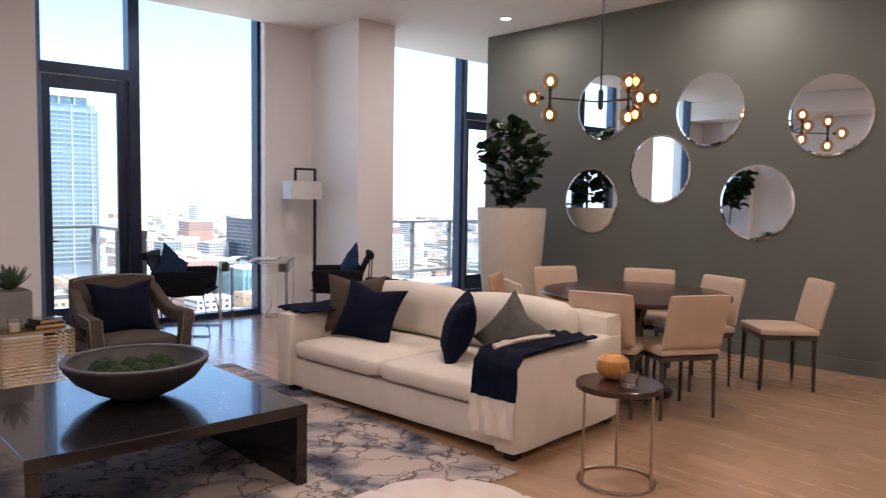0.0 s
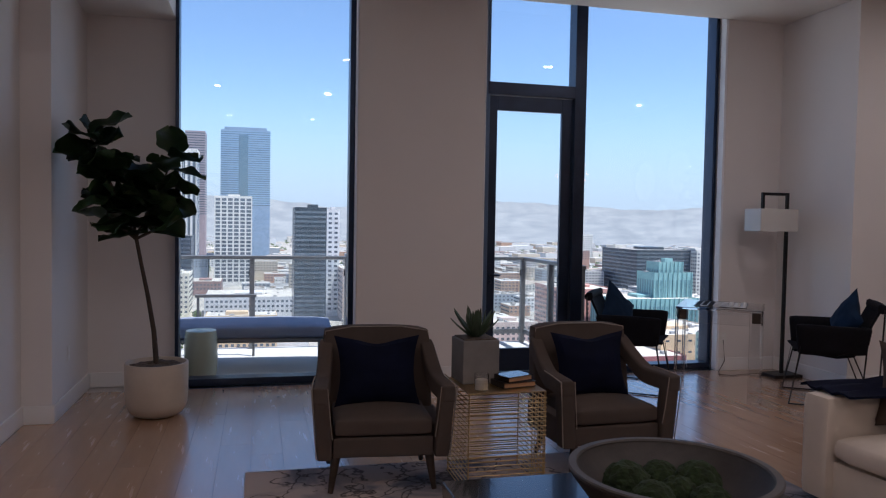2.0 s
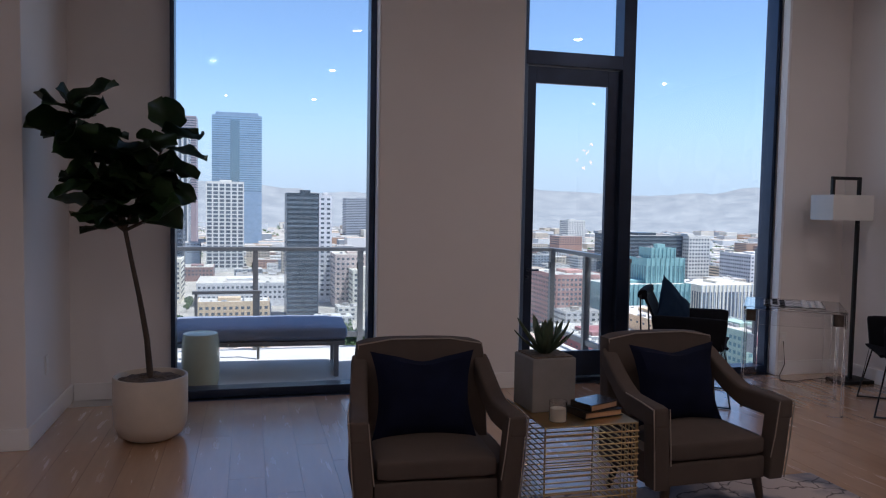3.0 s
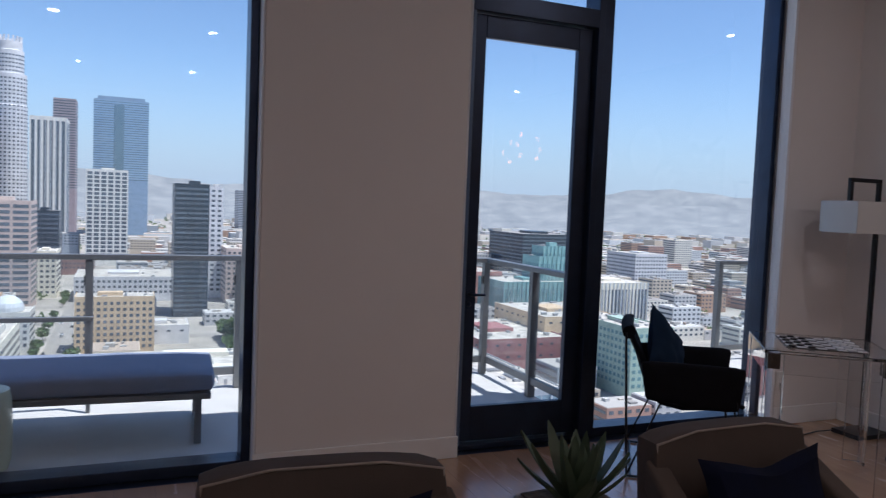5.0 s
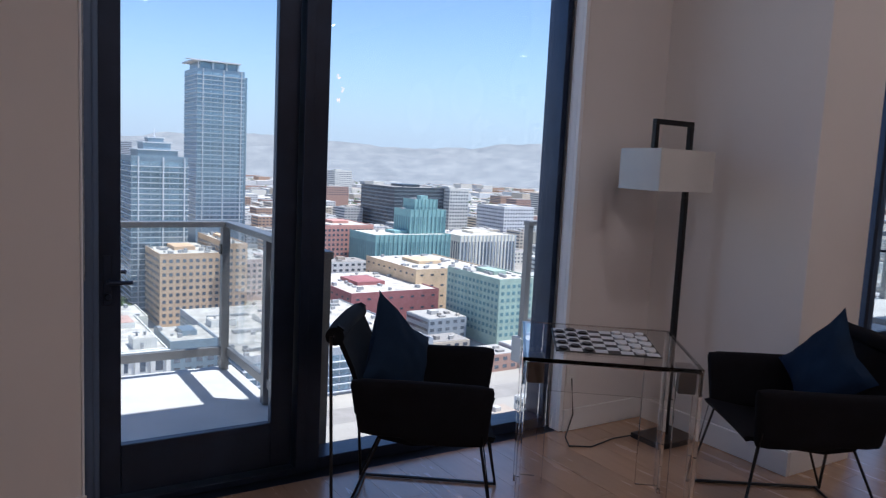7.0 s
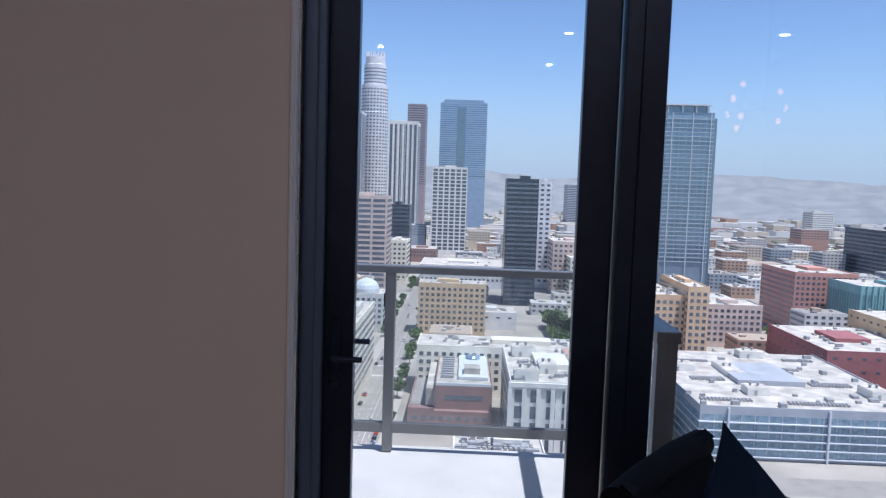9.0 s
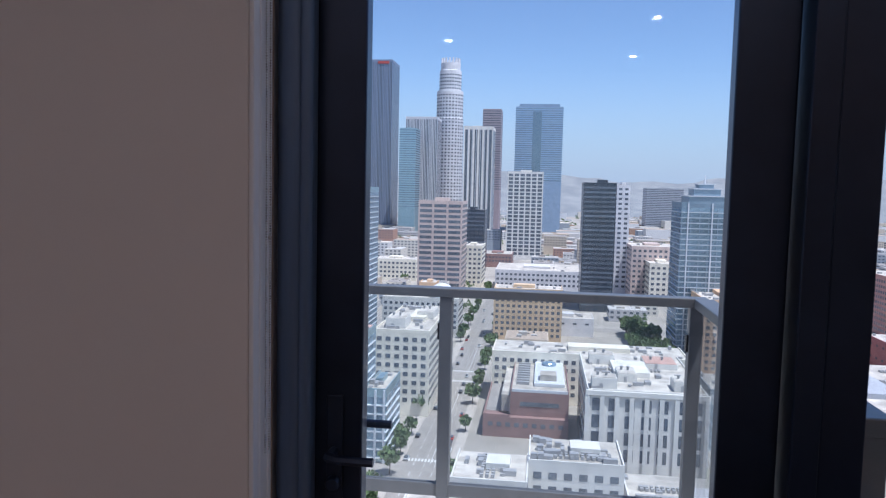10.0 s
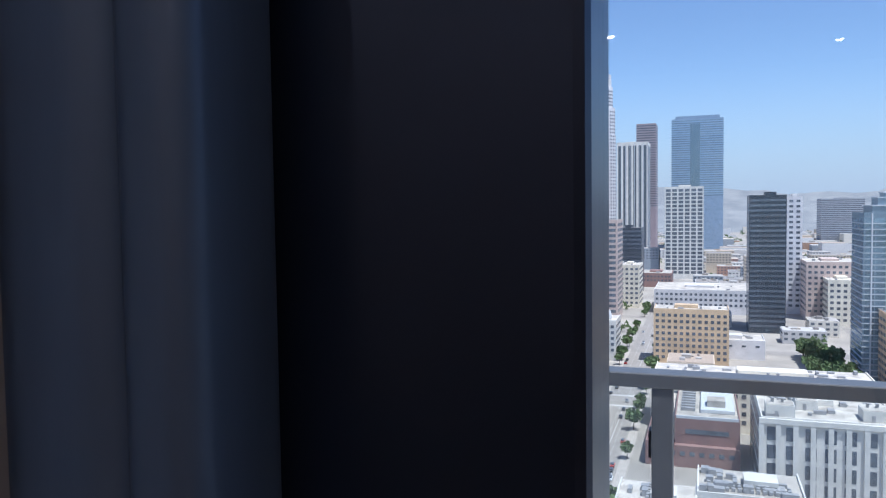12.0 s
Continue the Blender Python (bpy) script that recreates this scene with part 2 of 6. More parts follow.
baseboard("baseboard_1", -3.468, -3.452, -11.19, -0.898)
baseboard("baseboard_2", -3.468, -3.264, -0.896, -0.880)
baseboard("baseboard_3", -3.278, -3.262, -0.878, 0.198)
baseboard("baseboard_4", -3.260, -2.612, 0.182, 0.198)
baseboard("baseboard_5", -1.138, 0.016, -0.016, -0.002)
baseboard("baseboard_6", 2.418, 3.022, -0.016, -0.002)
baseboard("baseboard_7", 3.022, 3.038, -0.971, -0.018)
baseboard("baseboard_8", 3.040, 3.571, -0.973, -0.957)
baseboard("baseboard_9", 6.500, 7.856, -0.016, -0.002)
struct("baseboard_10", bm_box(4.722, 4.738, -8.99, -1.284, 0, 0.125, bevel=0.004), M_GREEN, "baseboard painted with the wall", "baseboard")
struct("baseboard_11", bm_box(4.738, 4.92, -1.298, -1.284, 0, 0.125, bevel=0.004), M_GREEN, "baseboard painted with the wall", "baseboard")


# ---- glazing ----
def pane(name, x0, x1, z0, z1, parent, y=GY):
    p = part(name, bm_box(x0, x1, y - 0.004, y + 0.004, z0, z1), M_GLASS, parent)
    p.visible_shadow = False
    return p


def fixed_window(name, x0, x1, z0=0.0, z1=HEAD, left=0.055, right=0.055, label="floor-to-ceiling fixed window in a dark metal frame"):
    w = thing(name, label, "window", kind="structure")
    part("frame_bar", bm_box(x0, x0 + left, GY - 0.09, GY + 0.06, z0, z1, 0.003), M_FRAME, w)
    part("frame_bar", bm_box(x1 - right, x1, GY - 0.09, GY + 0.06, z0, z1, 0.003), M_FRAME, w)
    part("sill", bm_box(x0 + left, x1 - right, GY - 0.09, GY + 0.06, z0, z0 + 0.06, 0.003), M_FRAME, w)
    part("head", bm_box(x0 + left, x1 - right, GY - 0.09, GY + 0.06, z1 - 0.03, z1, 0.003), M_FRAME, w)
    pane("pane", x0 + left - 0.005, x1 - right + 0.005, z0 + 0.055, z1 - 0.025, w, GY - 0.03)
    return w


def side_channel(name, x0, x1):
    """The pale guide of a roller shade down the side of an opening."""
    s = thing(name, "pale grey roller shade channel down the window jamb", "shade channel", kind="structure")
    a, b = min(x0, x1), max(x0, x1)
    part("channel", bm_box(a, b, -0.0015, 0.0815, 0.0, HEAD - 0.004, 0.003), M_CHANNEL, s)
    part("seal", bm_box(a, b, 0.082, 0.089, 0.0, HEAD - 0.004, 0.002), M_STRIP, s)
    for k in (0.022, 0.060):
        part("rib", bm_box(a - 0.003, b + 0.003, k, k + 0.010, 0.0, HEAD - 0.006, 0.002), M_CHANNEL, s)
    return s


def balcony_door(name, x0, x1, hinge_right=True, top=2.56):
    """A glazed door in its frame, with a pane above."""
    w = thing(name, "closed glazed balcony door in a black metal frame", "door", kind="structure")
    f0, f1 = GY - 0.10, GY + 0.06
    # left bar and stop take the lit frame colour, as if catching the sky
    part("frame_bar", bm_box(x0, x0 + 0.045, f0, f1, 0, HEAD, 0.014, 5), M_FRAMELIT, w, smooth=True)
    part("door_stop", bm_box(x0 + 0.040, x0 + 0.064, f0 + 0.004, GY - 0.053, 0, HEAD - 0.045, 0.008, 4), M_FRAMELIT, w, smooth=True)
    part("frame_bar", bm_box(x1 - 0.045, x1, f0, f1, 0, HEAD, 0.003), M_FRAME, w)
    part("transom", bm_box(x0 + 0.045, x1 - 0.045, f0, f1, top, top + 0.11, 0.003), M_FRAME, w)
    part("head", bm_box(x0 + 0.045, x1 - 0.045, f0, f1, HEAD - 0.04, HEAD, 0.003), M_FRAME, w)
    part("threshold", bm_box(x0 + 0.045, x1 - 0.045, f0, f1, 0, 0.03, 0.003), M_FRAME, w)
    pane("pane", x0 + 0.04, x1 - 0.04, top + 0.105, HEAD - 0.035, w)
    s0, s1 = x0 + 0.050, x1 - 0.050
    leaf = part("leaf", bm_box(s0, s0 + 0.10, GY - 0.05, GY - 0.008, 0.035, top - 0.005, 0.004), M_FRAME, w)
    part("leaf_stile", bm_box(s1 - 0.10, s1, GY - 0.05, GY - 0.008, 0.035, top - 0.005, 0.004), M_FRAME, leaf)
    part("bottom_rail", bm_box(s0 + 0.10, s1 - 0.10, GY - 0.05, GY - 0.008, 0.035, 0.245, 0.004), M_FRAME, leaf)
    part("top_rail", bm_box(s0 + 0.10, s1 - 0.10, GY - 0.05, GY - 0.008, top - 0.135, top - 0.005, 0.004), M_FRAME, leaf)
    pn = pane("pane", s0 + 0.095, s1 - 0.095, 0.24, top - 0.13, leaf, GY - 0.030)
    hx = s0 + 0.05
    part("handle_plate", bm_box(hx - 0.016, hx + 0.016, GY - 0.058, GY - 0.0505, 0.83, 1.03, 0.003), M_FRAME, leaf)
    part("handle", bm_rod([(hx, GY - 0.055, 0.925), (hx, GY - 0.095, 0.925), (hx + 0.02, GY - 0.105, 0.925), (hx + 0.085, GY - 0.105, 0.925)], 0.0085), M_FRAME, leaf, smooth=True)
    part("lock_barrel", bm_lathe([(0.014, 0.0), (0.014, 0.012), (0.011, 0.016)], 16), M_FRAME, leaf, smooth=True, at=pose(hx, GY - 0.058, 0.865, 90, 0, 0))
    part("outer_handle", bm_rod([(hx, GY - 0.004, 0.945), (hx, GY + 0.045, 0.945), (hx + 0.02, GY + 0.05, 0.945), (hx + 0.085, GY + 0.05, 0.945)], 0.0085), M_FRAME, leaf, smooth=True)
    return w


fixed_window("window_1", -2.60, -1.135, left=0.03, right=0.045)
balcony_door("door_1", 0.012, 0.940)
fixed_window("window_2", 0.942, 2.394, left=0.07, right=0.036)
fixed_window("window_3", 3.556, 5.690, right=0.05)
balcony_door("door_2", 5.692, 6.500)
fixed_window("window_4", 7.84, 10.0)
side_channel("trim_1", 0.001, 0.010)
side_channel("trim_2", -1.134, -1.124)
side_channel("trim_3", 2.396, 2.420)
side_channel("trim_4", 6.502, 6.512)


def bead_chain(x, y0, y1):
    """The endless pull chain of the shade, a loop of small metal beads."""
    c = thing("bead_chain", "looped metal bead chain of the roller shade", "shade chain")
    ball = mesh_of("bead_string", bm_lathe([(0.0004, -0.0017), (0.0011, -0.0013), (0.0017, 0.0), (0.0011, 0.0013), (0.0004, 0.0017)], 8), M_STEELBEAD)
    vs, fs = [], []
    base = [tuple(v.co) for v in ball.vertices]
    faces = [tuple(p.vertices) for p in ball.polygons]
    for y in (y0, y1):
        for k in range(520):
            z = 0.95 + 0.0045 * k
            o = len(vs)
            vs.extend((x + p[0], y + p[1] + 0.002 * math.sin(k * 0.02), z + p[2]) for p in base)
            fs.extend(tuple(o + i for i in f) for f in faces)
    me = bpy.data.meshes.new("bead_string")
    me.from_pydata(vs, [], fs)
    me.materials.append(M_STEELBEAD)
    b = new("bead_string", me)
    b.parent = c
    b["kind"] = "stuff"
    part("connector", bm_lathe([(0.0012, -0.0038), (0.0028, -0.002), (0.0031, 0.0), (0.0028, 0.002), (0.0012, 0.0038)], 10), M_STEELBEAD, c, smooth=True, at=pose(x, y1, 1.322))


M_STEELBEAD = mat("bead_steel", (0.52, 0.51, 0.50), 0.28, metal=0.9, grain=0.1, scale=30)
bead_chain(0.018, 0.031, 0.049)


# ---- furniture materials ----
M_SOFA = mat("cream_upholstery", (0.72, 0.64, 0.55), 0.9, grain=0.05, scale=5, bump=0.25, bscale=420)
M_CHAIR = mat("taupe_upholstery", (0.090, 0.070, 0.060), 0.9, spec=0.2, grain=0.10, scale=6, bump=0.25, bscale=380)
M_PIPING = mat("pale_piping", (0.30, 0.25, 0.21), 0.8, grain=0.05, scale=6)
M_NAVY = mat("navy_velvet", (0.0045, 0.0065, 0.021), 0.85, grain=0.25, scale=9, bump=0.2, bscale=300, spec=0.12)
M_TEAL = mat("dark_teal_fabric", (0.009, 0.024, 0.055), 0.85, spec=0.15, grain=0.2, scale=9, bump=0.2, bscale=300)
M_BROWN = mat("brown_cushion_fabric", (0.075, 0.048, 0.034), 0.85, grain=0.2, scale=12, bump=0.3, bscale=240)
M_GREY = mat("grey_cushion_fabric", (0.085, 0.075, 0.068), 0.85, grain=0.2, scale=14, bump=0.3, bscale=240)
M_ESP = mat("espresso_wood", (0.014, 0.011, 0.011), 0.17, grain=0.25, scale=4, bump=0.015, bscale=40, stretch=(1, 7, 1), coat=0.4)
M_LEG = mat("dark_walnut", (0.040, 0.026, 0.018), 0.4, grain=0.3, scale=8, stretch=(1, 1, 5))
M_BRASS = mat("brushed_brass", (0.60, 0.42, 0.20), 0.33, metal=1.0, grain=0.1, scale=10)
M_STEEL = mat("brushed_bronze_steel", (0.42, 0.34, 0.27), 0.3, metal=1.0, grain=0.08, scale=10)
M_BLACKMETAL = mat("black_metal", (0.014, 0.014, 0.016), 0.4, metal=0.4, grain=0.15, scale=12)
M_BLACKFABRIC = mat("black_felt", (0.0075, 0.008, 0.012), 0.85, spec=0.15, grain=0.25, scale=12, bump=0.25, bscale=260)
M_STONE = mat("dark_stone_bowl", (0.038, 0.032, 0.029), 0.55, grain=0.3, scale=14, bump=0.15, bscale=90)
M_STONERIM = mat("pale_bowl_rim", (0.078, 0.067, 0.060), 0.6, grain=0.25, scale=18, bump=0.15, bscale=90)
M_MOSS = mat("moss", (0.018, 0.033, 0.010), 0.95, grain=0.5, scale=40, bump=0.9, bscale=140)
M_POT = mat("beige_ceramic", (0.56, 0.49, 0.41), 0.55, grain=0.06, scale=6, bump=0.1, bscale=80)
M_SOIL = mat("bark_mulch", (0.11, 0.085, 0.065), 0.95, grain=0.6, scale=45, bump=0.9, bscale=90)
M_BARK = mat("fig_bark", (0.060, 0.045, 0.035), 0.8, grain=0.3, scale=20, bump=0.4, bscale=60, stretch=(1, 1, 0.3))
M_LEAF = mat("fig_leaf", (0.030, 0.065, 0.022), 0.38, grain=0.35, scale=7, bump=0.15, bscale=40, spread=0.35)
M_AGAVE = mat("agave_leaf", (0.055, 0.085, 0.050), 0.5, grain=0.25, scale=14, spread=0.2)
M_CONCRETE = mat("grey_concrete", (0.20, 0.19, 0.185), 0.75, grain=0.10, scale=10, bump=0.15, bscale=120)
M_BEIGE = mat("cream_leather", (0.50, 0.37, 0.27), 0.55, grain=0.06, scale=8, bump=0.12, bscale=160)
M_TAN = mat("tan_leather", (0.42, 0.25, 0.14), 0.5, grain=0.10, scale=8, bump=0.12, bscale=160)
M_MAHOG = mat("dark_mahogany", (0.055, 0.024, 0.018), 0.22, grain=0.3, scale=4, bump=0.03, stretch=(1, 6, 1))
M_SHADE = mat("white_linen_shade", (0.64, 0.64, 0.63), 0.8, grain=0.02, scale=8, bump=0.15, bscale=320)
M_OTTO = mat("blush_leather", (0.66, 0.54, 0.47), 0.55, grain=0.05, scale=7, bump=0.12, bscale=160)
M_WAX = mat("cream_wax", (0.80, 0.74, 0.64), 0.5, grain=0.03, scale=9)
M_ACRYL = glass("clear_acrylic", (0.97, 0.975, 0.98), thin=False, ior=1.46)
M_GLOBE = glass("amber_clear_globe", (0.92, 0.74, 0.55), thin=True, ior=2.0)
M_MIRROR = mat("mirror_silver", (0.92, 0.93, 0.93), 0.015, metal=1.0)
M_WHITE = mat("white_plastic", (0.80, 0.80, 0.79), 0.4, grain=0.02, scale=9)
M_BLACK = mat("black_plastic", (0.012, 0.012, 0.013), 0.35, grain=0.1, scale=9)


def bm_cushion(w, h, t, n=14, pinch=0.15, seed=0):
    """A plump square cushion lying in the x-z plane, its corners drawn out and its top dented."""
    bm = bmesh.new()
    grid = {}
    for side in (1, -1):
        for i in range(n + 1):
            for j in range(n + 1):
                u, v = 2 * i / n - 1, 2 * j / n - 1
                edge = i in (0, n) or j in (0, n)
                if side == -1 and edge:
                    grid[side, i, j] = grid[1, i, j]
                    continue
                fat = max(0.0, (1 - u * u) * (1 - v * v)) ** 0.42
                px = u * w / 2 * (1 - pinch * (1 - v * v))
                pz = v * h / 2 * (1 - pinch * (1 - u * u))
                if v > 0.4:
                    pz -= 0.05 * h * math.exp(-(u / 0.35) ** 2) * (v - 0.4) / 0.6
                wr = 0.010 * noise.noise((u * 2.5 + seed, v * 2.5, side * 3.0))
                grid[side, i, j] = bm.verts.new((px, side * (t / 2 * fat + (0 if edge else wr)), pz))
        for i in range(n):
            for j in range(n):
                q = [grid[side, i, j], grid[side, i + 1, j], grid[side, i + 1, j + 1], grid[side, i, j + 1]]
                bm.faces.new(q if side == 1 else q[::-1])
    return bm


def cushion(label, material, m, w=0.48, h=0.46, t=0.17, seed=0, group=""):
    ob = part("cushion", bm_cushion(w, h, t, seed=seed), material, smooth=True, at=m)
    return tagged(ob, label, "cushion", group)


def bm_soft(x0, x1, y0, y1, z0, z1, r=0.05, puff=0.02, n=8, seed=0):
    """An upholstered block with rounded edges and a slightly crowned top."""
    bm = bm_box(x0, x1, y0, y1, z0, z1)
    bmesh.ops.subdivide_edges(bm, edges=list(bm.edges), cuts=n, use_grid_fill=True)
    cx, cy, cz = (x0 + x1) / 2, (y0 + y1) / 2, (z0 + z1) / 2
    hx, hy, hz = (x1 - x0) / 2, (y1 - y0) / 2, (z1 - z0) / 2
    r = min(r, hx, hy, hz)
    for v in bm.verts:
        p = Vector((v.co.x - cx, v.co.y - cy, v.co.z - cz))
        c = Vector((max(-(hx - r), min(hx - r, p.x)), max(-(hy - r), min(hy - r, p.y)), max(-(hz - r), min(hz - r, p.z))))
        d = p - c
        if d.length > 1e-6:
            p = c + d.normalized() * r
        k = max(0, 1 - (p.x / hx) ** 2) * max(0, 1 - (p.y / hy) ** 2)
        if p.z > 0:
            p.z += puff * k * (p.z / hz)
        w = 0.004 * noise.noise((v.co.x * 4 + seed, v.co.y * 4, v.co.z * 4))
        v.co = Vector((cx, cy, cz)) + p + Vector((w, w, w))
    return bm


# ---- sofa group ----
def sofa(m):
    L, D, H = 2.19, 1.14, 0.58
    s = thing("sofa", "cream upholstered two-seat sofa with rolled cushions and block feet", "sofa", m)
    part("base", bm_soft(0.05, D - 0.02, -L + 0.15, -0.15, 0.05, 0.258, 0.02, 0), M_SOFA, s, smooth=True)
    part("arm", bm_soft(0.0, D - 0.04, -0.17, 0.0, 0.05, H, 0.035, 0.006, seed=1), M_SOFA, s, smooth=True)
    part("arm", bm_soft(0.0, D - 0.04, -L, -L + 0.17, 0.05, H, 0.035, 0.006, seed=2), M_SOFA, s, smooth=True)
    part("back", bm_soft(D - 0.20, D, -L + 0.02, -0.02, 0.05, 0.71, 0.05, 0.01, seed=3), M_SOFA, s, smooth=True)
    for k in range(2):
        y1 = -0.175 - k * 0.905
        part("seat_cushion", bm_soft(0.01, D - 0.22, y1 - 0.90, y1, 0.26, 0.395, 0.06, 0.022, seed=5 + k), M_SOFA, s, smooth=True)
        part("back_cushion", bm_soft(D - 0.42, D - 0.16, y1 - 0.90, y1, 0.40, 0.755, 0.10, 0.03, seed=8 + k), M_SOFA, s, smooth=True)
    for fx in (0.06, D - 0.12):
        for fy in (-0.14, -L + 0.06):
            part("foot", bm_box(fx, fx + 0.07, fy, fy + 0.07, 0.0, 0.051, 0.004), M_ESP, s, "dark wooden block foot")
    return s


SOFA_M = pose(0.785, -3.10, 0.0, 0, 0, 4.8)
sofa(SOFA_M)
cushion("dark brown woven cushion leaning on the sofa back", M_BROWN, SOFA_M @ pose(0.46, -0.33, 0.625, -14, 0, -60), 0.46, 0.44, 0.16, 1)
cushion("navy velvet cushion on the cream sofa", M_NAVY, SOFA_M @ pose(0.40, -0.56, 0.59, -24, 6, -78), 0.52, 0.44, 0.17, 2)
cushion("navy velvet cushion on the cream sofa", M_NAVY, SOFA_M @ pose(0.40, -1.42, 0.60, -18, 4, -138), 0.46, 0.44, 0.20, 3)
cushion("grey-brown textured cushion propped on its corner", M_GREY, SOFA_M @ pose(0.50, -1.76, 0.585, -22, 34, -100), 0.42, 0.42, 0.15, 4)


def drape(points, width_dir, width, thick=0.012, n=10):
    """A folded cloth that follows a run of points."""
    bm = bmesh.new()
    wd = Vector(width_dir)
    pts = [Vector(p) for p in points]
    fine = []
    for a, b in zip(pts, pts[1:]):
        for k in range(6):
            fine.append(a.lerp(b, k / 6))
    fine.append(pts[-1])
    top, bot = [], []
    for i, p in enumerate(fine):
        a = fine[max(0, i - 1)]
        b = fine[min(len(fine) - 1, i + 1)]
        nrm = wd.cross(b - a).normalized()
        rowt, rowb = [], []
        for j in range(n + 1):
            u = j / n - 0.5
            wv = 0.012 * math.sin(j * 1.9 + i * 0.25) + 0.010 * noise.noise((i * 0.3, j * 0.6, 2.0))
            q = p + wd * (u * width) + nrm * wv
            rowt.append(bm.verts.new(q + nrm * thick))
            rowb.append(bm.verts.new(q))
        top.append(rowt)
        bot.append(rowb)
    for i in range(len(fine) - 1):
        for j in range(n):
            bm.faces.new((top[i][j], top[i + 1][j], top[i + 1][j + 1], top[i][j + 1]))
            bm.faces.new((bot[i][j], bot[i][j + 1], bot[i + 1][j + 1], bot[i + 1][j]))
        bm.faces.new((top[i][0], bot[i][0], bot[i + 1][0], top[i + 1][0]))
        bm.faces.new((top[i][n], top[i + 1][n], bot[i + 1][n], bot[i][n]))
    for row in (0, -1):
        for j in range(n):
            q = (top[row][j], top[row][j + 1], bot[row][j + 1], bot[row][j])
            bm.faces.new(q if row == 0 else q[::-1])
    return bm


blanket = thing("throw_blanket", "navy and cream throw blanket draped over the sofa arm", "blanket", SOFA_M)
part("navy_half", drape([(0.72, -2.08, 0.605), (0.30, -2.07, 0.595), (0.03, -2.06, 0.590), (-0.035, -2.06, 0.54), (-0.04, -2.06, 0.36)], (0, 1, 0), 0.30), M_NAVY, blanket, smooth=True)
part("cream_end", drape([(-0.04, -2.06, 0.358), (-0.042, -2.06, 0.26), (-0.045, -2.06, 0.16)], (0, 1, 0), 0.30), M_SOFA, blanket, "cream end of the throw", smooth=True)
part("stripe", drape([(0.55, -2.02, 0.612), (0.20, -2.0, 0.612), (0.05, -2.0, 0.608)], (0, 1, 0), 0.05, 0.008), M_SOFA, blanket, "cream stripe", smooth=True)
navy_throw = tagged(part("throw_blanket", drape([(0.06, -0.10, 0.600), (0.45, -0.10, 0.605), (0.78, -0.11, 0.62), (0.90, -0.13, 0.745), (1.05, -0.2, 0.75)], (0, 1, 0), 0.34), M_NAVY, smooth=True, at=SOFA_M), "dark navy throw folded over the far sofa arm", "blanket")


def coffee_table():
    t = thing("coffee_table", "square espresso-stained wooden coffee table on the rug", "coffee table")
    x0, x1, y0, y1, h = -1.24, 0.0, -4.79, -3.585, 0.41
    part("tabletop", bm_box(x0, x1, y0, y1, h - 0.055, h, 0.004), M_ESP, t)
    part("side_panel", bm_box(x0 + 0.002, x0 + 0.06, y0 + 0.002, y1 - 0.002, 0.012, h - 0.055, 0.003), M_ESP, t)
    part("side_panel", bm_box(x1 - 0.06, x1 - 0.002, y0 + 0.002, y1 - 0.002, 0.012, h - 0.055, 0.003), M_ESP, t)


coffee_table()
bowl = thing("bowl", "wide dark stone bowl filled with moss on the coffee table", "bowl", pose(-0.585, -4.14, 0.41))
part("shell", bm_lathe([(0.09, 0.0), (0.105, 0.004), (0.20, 0.045), (0.285, 0.10), (0.335, 0.165), (0.345, 0.185), (0.340, 0.19), (0.318, 0.19), (0.30, 0.15), (0.22, 0.085), (0.05, 0.06)], 56), M_STONE, bowl, smooth=True)
part("rim", bm_lathe([(0.344, 0.187), (0.347, 0.193), (0.343, 0.198), (0.320, 0.198), (0.315, 0.192), (0.316, 0.187)], 56, cap=False), M_STONERIM, bowl, "pale worn rim", smooth=True)


def moss_ball(x, y, z, r, seed):
    bm = bmesh.new()
    bmesh.ops.create_icosphere(bm, subdivisions=4, radius=r)
    for v in bm.verts:
        d = v.co.normalized()
        v.co = d * (r * (1 + 0.10 * noise.noise(d * 3 + Vector((seed, 0, 0))) + 0.06 * noise.noise(d * 11 + Vector((0, seed, 0))) + 0.05 * random.random()))
    ob = part("moss_ball", bm, M_MOSS, at=pose(x, y, z))
    tagged(ob, "round clump of dark green moss in the bowl", "moss", "moss in the bowl")


for i, (mx, my, mr) in enumerate(((-0.12, 0.09, 0.078), (0.03, 0.13, 0.066), (0.13, 0.05, 0.078), (-0.11, -0.07, 0.070), (0.02, -0.01, 0.062), (0.07, -0.12, 0.066))):
    moss_ball(-0.585 + mx, -4.14 + my, 0.41 + 0.068 + mr * 0.6, mr, i * 3.1)


